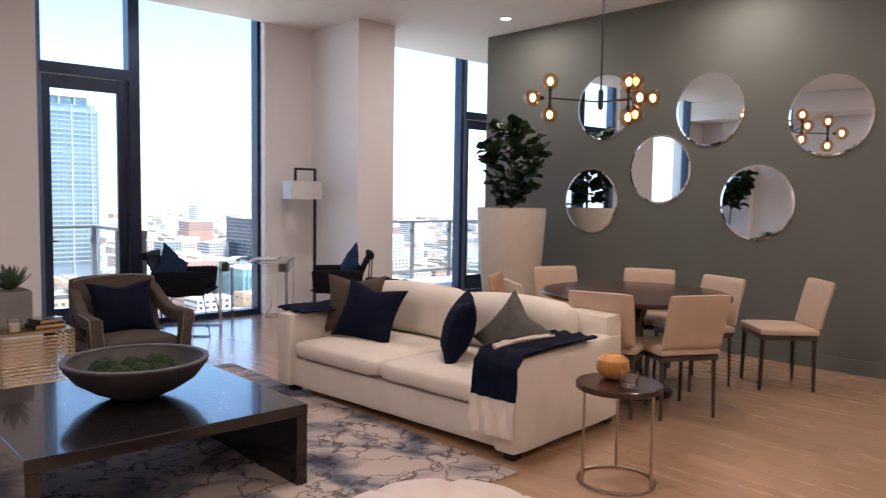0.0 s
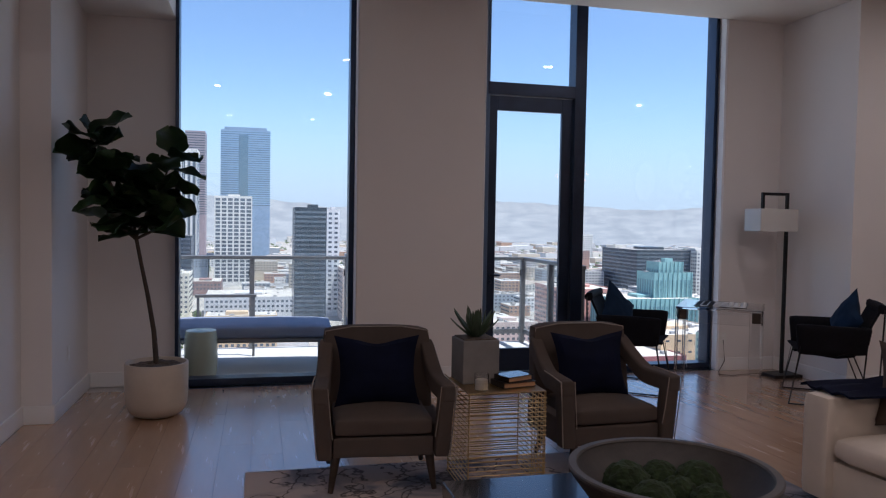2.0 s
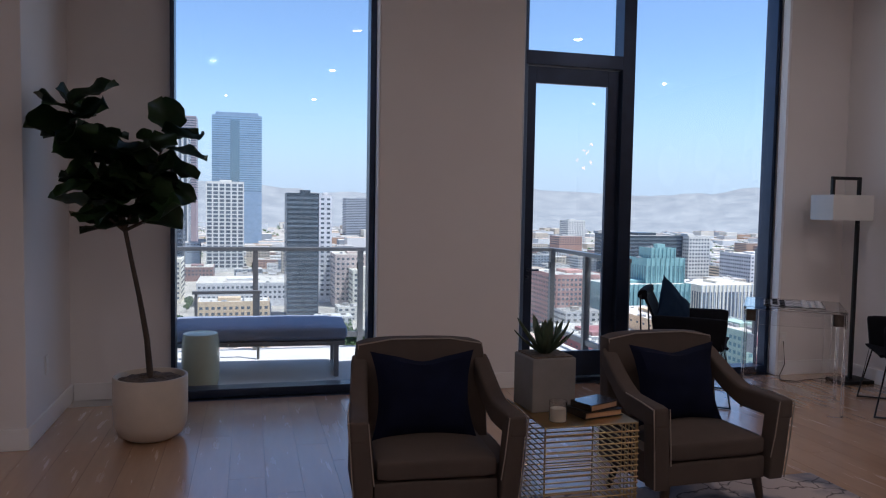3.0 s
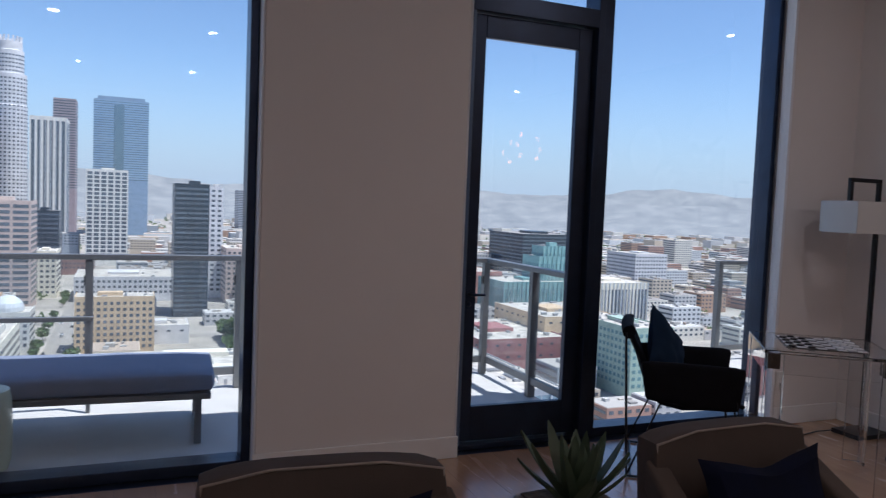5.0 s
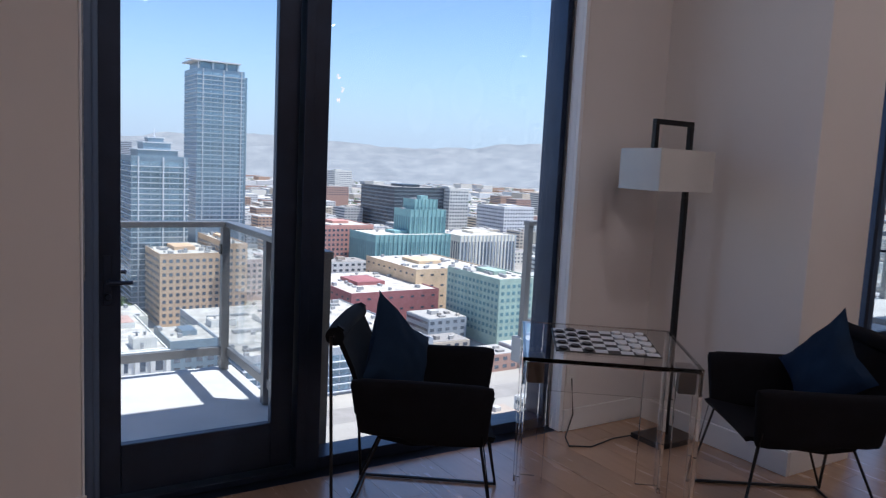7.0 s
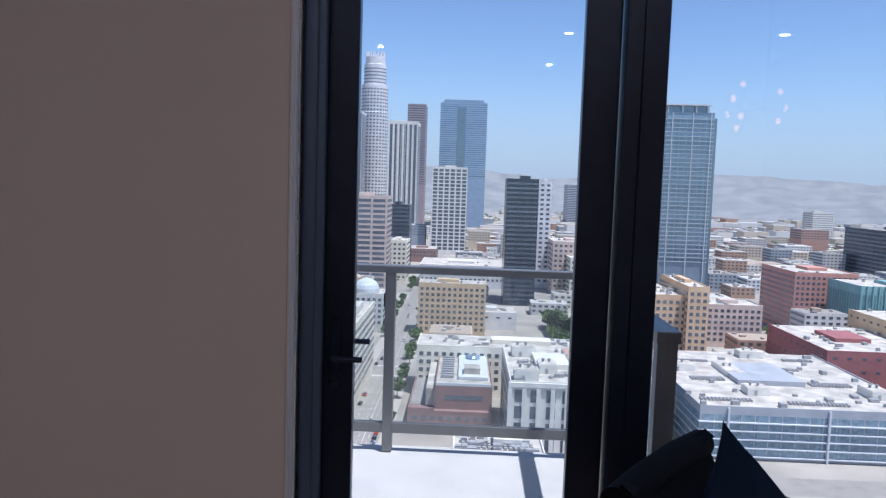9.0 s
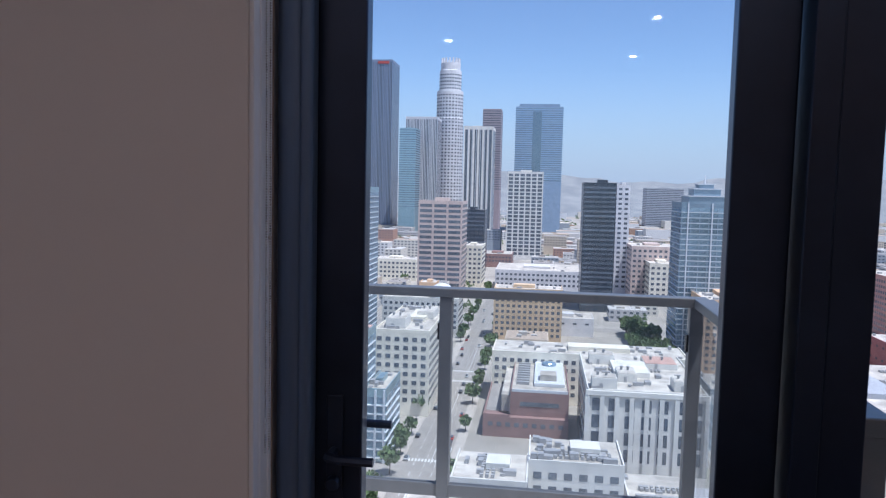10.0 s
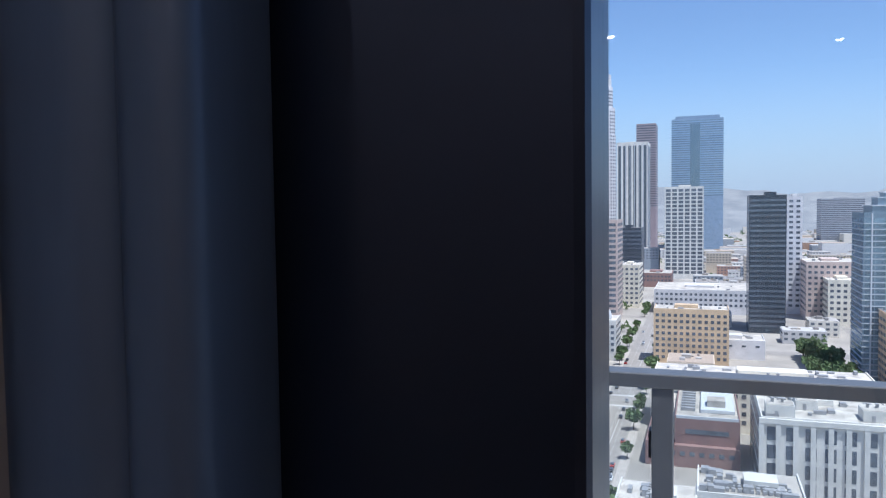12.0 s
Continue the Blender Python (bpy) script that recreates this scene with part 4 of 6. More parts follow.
SX0, SX1, SY0, SY1 = -0.42, -0.03, -0.19, 0.19
CURVE = [(SX0 + 0.15 * (1 - math.cos(k * math.pi / 20)), SY0 + (SY1 - SY0) * math.sin(k * math.pi / 20)) for k in range(11)]
shade = part("shade", shade_wall(bmesh.new(), [(SX1, SY0), (SX0, SY0)], 1.368, 1.572), M_SHADE, lamp)
part("shade_side", shade_wall(bmesh.new(), CURVE, 1.368, 1.572), M_SHADE, shade, smooth=True)
part("shade_side", shade_wall(bmesh.new(), [CURVE[-1], (SX1, SY1), (SX1, SY0)], 1.368, 1.572), M_SHADE, shade)
part("shade_diffuser", bm_box(SX0 + 0.16, SX1 - 0.01, SY0 + 0.01, SY1 - 0.01, 1.535, 1.539), M_SHADE, shade)
cord = bm_rod([(2.74, -0.26, 0.02), (2.60, -0.22, 0.006), (2.40, -0.26, 0.006), (2.30, -0.20, 0.006), (2.36, -0.10, 0.01), (2.47, -0.03, 0.10), (2.46, -0.012, 0.30)], 0.0035, 6)
tagged(part("power_cord", cord, M_BLACK, smooth=True), "thin black cord from lamp to wall socket", "cord")


def outlet(m):
    o = thing("wall_outlet", "small white wall socket plate", "outlet", m, "wall sockets")
    part("plate", bm_box(-0.036, 0.036, -0.006, 0.0, -0.058, 0.058, 0.002), M_WHITE, o)
    for z in (-0.022, 0.022):
        part("socket", bm_box(-0.016, 0.016, -0.008, -0.006, z - 0.013, z + 0.013, 0.001), M_TRIM, o)


outlet(pose(2.46, -0.001, 0.32))
outlet(pose(-3.278, -0.45, 0.40, 0, 0, 90))


# ---- dining area ----
DT = (2.83, -4.76)
dt = thing("dining_table", "round dark mahogany dining table on a pedestal", "table", pose(*DT, 0))
part("tabletop", bm_lathe([(0.60, 0.700), (0.67, 0.712), (0.685, 0.722), (0.685, 0.738), (0.678, 0.745), (0.2, 0.745)], 64), M_MAHOG, dt, smooth=True)
part("pedestal", bm_lathe([(0.30, 0.0), (0.30, 0.02), (0.27, 0.035), (0.10, 0.06), (0.075, 0.2), (0.075, 0.55), (0.12, 0.66), (0.25, 0.70)], 32), M_ESP, dt, smooth=True)


def dining_chair(m, seatmat):
    c = thing("dining_chair", "upholstered parsons dining chair with dark straight legs", "chair", m, "chairs round the table")
    part("seat", bm_soft(-0.22, 0.22, -0.22, 0.22, 0.42, 0.475, 0.02, 0.012), seatmat, c, smooth=True)
    bm = bm_soft(-0.215, 0.215, -0.235, -0.195, 0.47, 0.83, 0.018, 0.0)
    for v in bm.verts:
        v.co.y -= 0.10 * max(0, v.co.z - 0.47) / 0.39
    part("backrest", bm, seatmat, c, smooth=True)
    part("seat_frame", bm_box(-0.21, 0.21, -0.21, 0.21, 0.385, 0.419, 0.004), M_LEG, c)
    for x in (-0.19, 0.19):
        for y in (-0.19, 0.19):
            part("leg", bm_rod([(x, y, 0.385), (x * 1.02, y * 1.05, 0.0)], [0.019, 0.014], 4), M_LEG, c, "dark wooden leg")
    return c


for bx, by, mm in ((3.20, -3.70, M_BEIGE), (3.72, -4.32, M_BEIGE), (3.67, -5.02, M_BEIGE), (2.44, -5.50, M_BEIGE), (2.03, -5.03, M_BEIGE), (2.28, -3.86, M_TAN), (2.03, -4.27, M_BEIGE)):
    f = Vector((DT[0] - bx, DT[1] - by)).normalized()
    dining_chair(pose(bx + 0.30 * f.x, by + 0.30 * f.y, 0, 0, 0, math.degrees(math.atan2(f.y, f.x)) - 90), mm)
dining_chair(pose(3.88, -5.38, 0, 0, 0, 45), M_BEIGE)

planter = thing("tall_planter", "tall tapered cream planter with a leafy shrub", "planter", pose(4.06, -2.38, 0) @ Matrix.Diagonal((0.97, 0.97, 0.99, 1)))
part("pot", bm_lathe([(0.22, 0.0), (0.24, 0.01), (0.31, 0.4), (0.36, 0.85), (0.385, 1.31), (0.38, 1.325), (0.355, 1.325), (0.345, 1.26), (0.05, 1.25)], 48), M_POT, planter, smooth=True)
part("soil", bm_lathe([(0.34, 1.255), (0.335, 1.27), (0.1, 1.285)], 24), M_SOIL, planter)
random.seed(8)
shrub_stem = part("stem", bm_rod([(0, 0, 1.27), (-0.02, 0.01, 1.6), (-0.02, 0.02, 2.1)], [0.018, 0.014, 0.008], 8), M_BARK, planter, smooth=True)
for k in range(120):
    h = random.uniform(1.36, 2.18)
    rad = 0.30 * math.sin(math.pi * min(1, max(0.12, (h - 1.25) / 1.15))) * random.uniform(0.3, 1.0)
    ang = random.uniform(0, 6.28)
    leaf_at(planter, (rad * math.cos(ang), rad * math.sin(ang), h), (math.cos(ang), math.sin(ang), random.uniform(-0.2, 1.2)), random.uniform(0.45, 0.72), random.uniform(-40, 40))

for my, mz in ((-4.268, 2.285), (-5.36, 2.158), (-3.759, 1.728), (-4.761, 1.412), (-2.926, 1.397), (-3.066, 2.398)):
    mr = thing("round_mirror", "round frameless mirror hung on the dark wall", "mirror", pose(4.739, my, mz, 0, -90, 0), "round wall mirrors")
    part("glass", bm_lathe([(0.343, 0.0), (0.343, 0.010), (0.326, 0.014), (0.05, 0.014)], 64), M_MIRROR, mr)
    part("backing", bm_lathe([(0.30, 0.0005), (0.30, -0.0), (0.05, -0.0)], 32), M_BLACK, mr)


# ---- chandelier ----
def chandelier():
    c = thing("chandelier", "bronze branching chandelier with nine clear glass globes", "chandelier", pose(2.97, -4.30, -0.075))
    M_BULB = glow("lamp_filament", (1.0, 0.42, 0.13), 7.0)
    part("canopy", bm_lathe([(0.065, CEIL + 0.074), (0.065, CEIL + 0.055), (0.02, CEIL + 0.045)], 24), M_BLACKMETAL, c, smooth=True)
    part("stem", bm_rod([(0, 0, CEIL + 0.05), (0, 0, 2.24)], 0.008, 8), M_BLACKMETAL, c, smooth=True)
    part("hub", bm_lathe([(0.012, 2.20), (0.022, 2.22), (0.022, 2.34), (0.012, 2.36)], 16), M_BLACKMETAL, c, smooth=True)
    for ang, length, z in ((138, 0.40, 2.285), (-45, 0.27, 2.295), (-110, 0.36, 2.24)):
        a = radians(ang)
        d = Vector((math.cos(a), math.sin(a), 0))
        e = d * length + Vector((0, 0, z))
        arm = part("arm", bm_rod([(0, 0, 2.26), e], 0.006, 8), M_BLACKMETAL, c, smooth=True)
        part("joint", bm_lathe([(0.010, -0.09), (0.012, 0), (0.010, 0.09)], 10), M_BLACKMETAL, arm, smooth=True, at=Matrix.Translation(e))
        for off in (d * 0.135, Vector((0, 0, 0.13)), Vector((0, 0, -0.13))):
            p = e + off
            part("socket", bm_rod([e + off * 0.35, e + off * 0.62], 0.016, 10), M_BLACKMETAL, arm, smooth=True)
            g = part("globe", bm_lathe([(0.022 * 1, -0.066), (0.045, -0.051), (0.062, -0.026), (0.068, 0.0), (0.062, 0.026), (0.045, 0.051), (0.02, 0.066)], 24), M_GLOBE, arm, "clear glass globe", smooth=True, at=Matrix.Translation(p))
            g.visible_shadow = False
            part("filament", bm_lathe([(0.008, -0.03), (0.020, -0.012), (0.020, 0.014), (0.008, 0.03)], 12), M_BULB, arm, "glowing warm bulb", smooth=True, at=Matrix.Translation(p))


chandelier()
M_DISC = glow("downlight_glow", (1.0, 0.86, 0.68), 2.2)
# fittings are drawn at the added, unseen places too
for lx, ly in DOWNLIGHTS:
    dl = thing("downlight", "small round recessed ceiling light, lit", "ceiling light", pose(lx, ly, CEIL - 0.012), "recessed ceiling lights")
    ring = bmesh.new()
    bm_lathe([(0.058, 0.0), (0.072, 0.002), (0.075, 0.011), (0.058, 0.011)], 28, bm=ring)
    part("trim_ring", ring, M_WHITE, dl, smooth=True)
    part("lens", bm_lathe([(0.056, -0.001), (0.056, 0.003), (0.02, 0.003)], 24), M_DISC, dl, "glowing lens")

# ---- end table and ottoman ----
et = thing("end_table", "small round end table with bronze ring base", "side table", pose(1.225, -5.735, 0))
part("tabletop", bm_lathe([(0.21, 0.478), (0.215, 0.482), (0.215, 0.505), (0.21, 0.51), (0.1, 0.51)], 40), M_MAHOG, et, smooth=True)
ringp = [(0.19 * math.cos(k * math.pi / 16), 0.19 * math.sin(k * math.pi / 16), 0.008) for k in range(33)]
part("base_ring", bm_rod(ringp, 0.008, 8), M_STEEL, et, smooth=True)
for ang in (35, 155, 275):
    a = radians(ang)
    part("upright", bm_rod([(0.19 * math.cos(a), 0.19 * math.sin(a), 0.008), (0.19 * math.cos(a), 0.19 * math.sin(a), 0.48)], 0.007, 8), M_STEEL, et, smooth=True)
M_ORANGE = mat("amber_glaze", (0.50, 0.22, 0.06), 0.35, grain=0.3, scale=16, bump=0.3, bscale=60)
vase = part("decor_shell", bm_lathe([(0.035, 0.0), (0.06, 0.01), (0.085, 0.05), (0.08, 0.10), (0.05, 0.125), (0.02, 0.13)], 28), M_ORANGE, smooth=True, at=pose(1.255, -5.675, 0.511))
tagged(vase, "rough amber-coloured ornament on the end table", "ornament")
cup = part("glass_votive", bm_lathe([(0.03, 0), (0.042, 0.01), (0.048, 0.075), (0.045, 0.075), (0.038, 0.012), (0.01, 0.01)], 24), M_ACRYL, smooth=True, at=pose(1.175, -5.825, 0.511))
tagged(cup, "small clear glass votive on the end table", "glass")

ot = thing("ottoman", "round tufted blush ottoman with stitched seams", "ottoman", pose(-0.37, -6.19, 0))
bm = bm_lathe([(0.34, 0.05), (0.385, 0.06), (0.41, 0.12), (0.41, 0.33), (0.395, 0.385), (0.35, 0.412), (0.25, 0.425), (0.12, 0.428), (0.02, 0.422)], 64)
for v in bm.verts:
    r = math.hypot(v.co.x, v.co.y)
    if v.co.z > 0.3 and r > 0.03:
        th = math.atan2(v.co.y, v.co.x)
        v.co.z -= 0.016 * (1 - abs(math.sin(4 * th))) ** 4
part("cushion_top", bm, M_OTTO, ot, smooth=True)
part("plinth", bm_lathe([(0.33, 0.0), (0.33, 0.052), (0.1, 0.052)], 40), M_ESP, ot, smooth=True)


# ---- balcony ----
M_DECK = mat("balcony_paving", (0.50, 0.49, 0.47), 0.8, grain=0.08, scale=4, bump=0.2, bscale=60)
M_RAIL = mat("anodised_rail", (0.20, 0.205, 0.21), 0.42, metal=0.6, grain=0.1, scale=8)
M_LOUNGE = mat("blue_grey_outdoor_fabric", (0.20, 0.23, 0.31), 0.85, grain=0.08, scale=8, bump=0.2, bscale=260)
M_DRUM = mat("celadon_glaze", (0.46, 0.47, 0.33), 0.22, grain=0.08, scale=6)
tagged(part("balcony_floor", bm_box(-6.5, 1.16, 0.302, 1.99, -0.22, -0.004), M_DECK), "pale paved balcony floor", "balcony", kind="structure")
tagged(part("balcony_floor", bm_box(3.6, 11.6, 0.302, 1.99, -0.22, -0.004), M_DECK), "pale paved balcony floor", "balcony", kind="structure")


def railing(name, xa, xb, posts, side_x, side_posts):
    s = 0.038
    r = thing(name, "metal balcony railing with glass panels", "railing", kind="structure")
    y, h = 1.91, 1.0
    part("top_rail", bm_box(xa, xb, y - 0.035, y + 0.035, h - 0.038, h, 0.004), M_RAIL, r)
    part("bottom_rail", bm_box(xa, xb, y - 0.018, y + 0.018, 0.10, 0.155, 0.003), M_RAIL, r)
    for px in posts:
        part("post", bm_box(px - 0.026, px + 0.026, y - 0.030, y + 0.030, 0.0, h - 0.038, 0.003), M_RAIL, r)
    for a, b in zip(posts, posts[1:]):
        g = part("glass_panel", bm_box(a + 0.03, b - 0.03, y - 0.005, y + 0.005, 0.155, h - 0.038), M_RAILGLASS, r)
        g.visible_shadow = False
        part("clamp", bm_box(b - 0.034, b - 0.026, y - 0.02, y + 0.02, h - 0.22, h - 0.15), M_BLACKMETAL, r)
    if side_x is not None:
        part("top_rail", bm_box(side_x - s, side_x + s, 0.302, y - 0.036, h - 0.038, h, 0.004), M_RAIL, r)
        part("bottom_rail", bm_box(side_x - 0.018, side_x + 0.018, 0.31, y - 0.036, 0.10, 0.155, 0.003), M_RAIL, r)
        for py in side_posts:
            part("post", bm_box(side_x - 0.032, side_x + 0.032, py - 0.026, py + 0.026, 0.0, h - 0.038, 0.003), M_RAIL, r)
            part("clamp", bm_box(side_x - 0.02, side_x + 0.02, py + 0.026, py + 0.034, h - 0.22, h - 0.15), M_BLACKMETAL, r)
        for a, b in zip(side_posts, side_posts[1:] + [y]):
            g = part("glass_panel", bm_box(side_x - 0.005, side_x + 0.005, a + 0.03, b - 0.03, 0.155, h - 0.038), M_RAILGLASS, r)
            g.visible_shadow = False


railing("railing_1", -6.5, 1.13, [-6.09, -5.07, -4.05, -3.03, -2.00, -0.98, 0.075, 1.085], 1.110, [0.338, 1.11])
railing("railing_2", 3.62, 7.14, [3.65, 4.5, 5.4, 6.25, 7.11], 7.11, [0.345, 1.11])
railing("railing_3", 7.5, 11.5, [7.53, 8.5, 9.5, 10.5, 11.47], None, [])

ch = thing("chaise_longue", "low outdoor chaise with blue-grey cushion on a dark frame", "lounger", pose(-2.02, 0.97, 0, 0, 0, -3))
part("frame", bm_box(-0.75, 0.75, -0.33, 0.33, 0.265, 0.30, 0.004), M_RAIL, ch)
for x in (-0.70, 0.66):
    for y in (-0.31, 0.27):
        part("leg", bm_box(x, x + 0.04, y, y + 0.04, 0.0, 0.265, 0.003), M_RAIL, ch)
    part("leg_brace", bm_box(x + 0.006, x + 0.034, -0.27, 0.27, 0.004, 0.03, 0.003), M_RAIL, ch)
part("mattress", bm_soft(-0.78, 0.77, -0.345, 0.345, 0.30, 0.425, 0.045, 0.012), M_LOUNGE, ch, smooth=True)
part("back_cushion", bm_soft(-0.80, -0.68, -0.33, 0.33, 0.43, 0.80, 0.05, 0.0), M_SOFA, ch, "off-white back cushion", smooth=True)
part("backrest", bm_box(-0.84, -0.81, -0.33, 0.33, 0.30, 0.62, 0.004), M_RAIL, ch)
lb = thing("outdoor_armchair", "slim dark metal outdoor chair frame by the railing", "chair", pose(-2.25, 1.45, 0))
part("arm_rail", bm_box(-0.3, 0.3, -0.02, 0.02, 0.60, 0.63, 0.004), M_RAIL, lb)
for x in (-0.28, 0.26):
    part("leg", bm_box(x, x + 0.025, -0.015, 0.015, 0.0, 0.60, 0.003), M_RAIL, lb)
drum = part("garden_stool", bm_lathe([(0.10, 0.0), (0.125, 0.006), (0.138, 0.06), (0.142, 0.2), (0.138, 0.36), (0.128, 0.415), (0.115, 0.42), (0.03, 0.42)], 36), M_DRUM, smooth=True, at=pose(-2.42, 0.485, -0.003))
tagged(drum, "pale celadon ceramic drum stool on the balcony", "stool")


# ---- the city ----
INDOORS = set(bpy.data.objects)
GROUND = -100.0


def city(name, color, rough=0.75, grain=0.15, metal=0.0):
    if rough < 0.55:
        metal = 0.55
    return mat(name, color, rough, metal, grain=grain, scale=0.12, bump=0.0, spread=0.06)


# tower colours are lightened, slate, brown and blue glass most, to imitate distance haze
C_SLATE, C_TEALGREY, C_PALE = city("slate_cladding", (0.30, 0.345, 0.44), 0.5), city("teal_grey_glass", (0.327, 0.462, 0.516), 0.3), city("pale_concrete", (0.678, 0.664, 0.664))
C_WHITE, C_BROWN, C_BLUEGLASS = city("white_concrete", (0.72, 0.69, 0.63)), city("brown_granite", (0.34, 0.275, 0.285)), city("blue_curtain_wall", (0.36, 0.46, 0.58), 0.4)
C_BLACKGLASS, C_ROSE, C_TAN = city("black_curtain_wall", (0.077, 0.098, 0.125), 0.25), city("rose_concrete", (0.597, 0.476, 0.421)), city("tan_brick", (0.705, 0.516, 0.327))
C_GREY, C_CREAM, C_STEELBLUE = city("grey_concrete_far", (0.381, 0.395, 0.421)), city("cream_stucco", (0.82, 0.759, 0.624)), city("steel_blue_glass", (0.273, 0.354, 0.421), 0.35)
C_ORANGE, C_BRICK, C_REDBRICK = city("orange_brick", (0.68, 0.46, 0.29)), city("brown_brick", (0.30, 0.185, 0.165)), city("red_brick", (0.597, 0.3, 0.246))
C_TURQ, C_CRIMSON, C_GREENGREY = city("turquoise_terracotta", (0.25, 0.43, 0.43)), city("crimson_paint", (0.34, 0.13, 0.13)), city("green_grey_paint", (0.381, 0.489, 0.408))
# window colours are lifted as well, as haze would soften their contrast
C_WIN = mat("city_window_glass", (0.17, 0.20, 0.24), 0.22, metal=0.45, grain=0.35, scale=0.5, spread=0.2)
C_TEALWIN = mat("teal_spandrel", (0.13, 0.25, 0.27), 0.5, grain=0.25, scale=0.3)
C_DECK = mat("clay_roof_deck", (0.52, 0.33, 0.27), 0.9, grain=0.15, scale=0.3)
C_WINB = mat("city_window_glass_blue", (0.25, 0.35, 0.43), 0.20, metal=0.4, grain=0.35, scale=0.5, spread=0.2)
C_ROOF = mat("white_roof_membrane", (0.50, 0.46, 0.40), 0.9, grain=0.36, scale=0.16, spread=0.1)
C_ROOFD = mat("gravel_roof", (0.30, 0.28, 0.26), 0.9, grain=0.2, scale=0.3)
C_EQUIP = mat("roof_equipment", (0.34, 0.34, 0.34), 0.6, grain=0.2, scale=1)
C_SLAB = mat("balcony_slab", (0.62, 0.64, 0.66), 0.6, grain=0.05, scale=0.3)


def ring_row(w, d, h, step, gap, proud=0.12):
    """The windows of one storey on the three sides that face the apartment."""
    bm = bmesh.new()
    for a, length in (("f", w), ("l", d), ("r", d)):
        n = max(1, int((length - 1.2) / step))
        st = (length - 1.0) / n
        for i in range(n):
            s = 0.5 + i * st + gap * st / 2
            e = 0.5 + (i + 1) * st - gap * st / 2
            if a == "f":
                bm_box(s, e, -proud, 0.05, 0, h, bm=bm)
            elif a == "l":
                bm_box(-proud, 0.05, s, e, 0, h, bm=bm)
            else:
                bm_box(w - 0.05, w + proud, s, e, 0, h, bm=bm)
    return bm


TOWER_LABEL = {"fins": "high-rise with pale vertical fins between dark glazing", "bands": "office building with continuous horizontal window bands",
               "grid": "city building with a regular grid of windows", "balcony": "apartment tower with projecting pale balcony slabs",
               "brick": "low brown brick hall with a pale roof", "pilaster": "broad white building with tall window bays", "plain": "low painted warehouse with few windows", "mesh": "white office tower with a bold grid of dark windows",
               "ribbon": "rose-brown tower with wide dark window ribbons"}


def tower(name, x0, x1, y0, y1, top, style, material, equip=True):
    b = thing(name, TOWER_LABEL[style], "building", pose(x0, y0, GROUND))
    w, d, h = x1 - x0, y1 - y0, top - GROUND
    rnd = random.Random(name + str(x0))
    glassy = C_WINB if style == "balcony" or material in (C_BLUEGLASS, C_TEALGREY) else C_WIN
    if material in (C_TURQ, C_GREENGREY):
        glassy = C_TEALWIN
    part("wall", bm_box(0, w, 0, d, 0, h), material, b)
    far = y0 > 650
    if style == "fins":
        storeys = part("glazing", ring_row(w, d, h - 9.0, 7.5 if material is C_WHITE else 3.4, 0.42, 0.10), glassy, b, at=pose(0, 0, 4.0))
        n = max(6, int(w / (7.5 if material is C_WHITE else 4)))
        fin = None
        for i in range(n + 1):
            px = i * w / n
            m = pose(px, -0.35, 0)
            fin = share("fin", fin, b, m) if fin else part("fin", bm_box(-0.35, 0.35, -0.35, 0.34, 0, h + 1.2), C_SLAB if material in (C_WHITE, C_PALE, C_CREAM) else material, b, at=m)
    else:
        fl = {"grid": 3.9, "mesh": 4.4, "ribbon": 3.9, "bands": 4.0, "balcony": 3.3, "brick": 5.5, "pilaster": 6.2, "plain": 7.0}[style]
        if far:
            fl *= 1.25
        wh = {"grid": 1.9, "mesh": 3.3, "ribbon": 2.3, "bands": 1.75, "balcony": 2.3, "brick": 1.8, "pilaster": 4.6, "plain": 1.2}[style]
        step = {"grid": 3.6, "mesh": 6.4, "ribbon": 8.6, "bands": 400.0, "balcony": 5.0, "brick": 3.8, "pilaster": 5.2, "plain": 7.0}[style]
        gap = {"grid": 0.46, "mesh": 0.26, "ribbon": 0.16, "bands": 0.0, "balcony": 0.12, "brick": 0.5, "pilaster": 0.42, "plain": 0.7}[style]
        if far:
            step, wh = step * 1.2, wh * 1.15
        n = int((h - 3.0) / fl)
        lowest = max(0, n - 34)
        row = slab = None
        for i in range(lowest, n):
            z = h - 2.4 - (n - 1 - i) * fl - wh
            m = pose(0, 0, z)
            row = share("window_row", row, b, m) if row else part("window_row", ring_row(w, d, wh, step, gap), glassy, b, at=m)
            if style == "balcony":
                m2 = pose(0, 0, z - 0.75)
                slab = share("balcony_slab", slab, b, m2) if slab else part("balcony_slab", bm_box(-0.5, w + 0.5, -1.1, d * 0.9, 0, 0.38), C_SLAB, b, at=m2)
        if style == "pilaster":
            k = max(4, int(w / 5.2))
            col = None
            for i in range(k + 1):
                m = pose(i * w / k, -0.5, 0)
                col = share("pilaster", col, b, m) if col else part("pilaster", bm_box(-0.8, 0.8, -0.3, 0.5, 0, h - 1.4), material, b, at=m)
            part("cornice", bm_box(-0.7, w + 0.7, -0.9, 0.2, h - 1.3, h + 0.4), material, b)
        if style == "balcony":
            for px in (0.12 * w, 0.55 * w, 0.93 * w):
                part("vertical_fin", bm_box(px - 0.35, px + 0.35, -1.3, -0.2, 0, h + 0.5), C_SLAB, b)
    roof = part("roof", bm_box(0.4, w - 0.4, 0.4, d - 0.4, h + 0.02, h + 0.25), C_ROOFD if style == "bands" else C_ROOF, b)
    part("parapet", bm_box(0, w, 0, 0.4, h + 0.001, h + 0.9), material, roof)
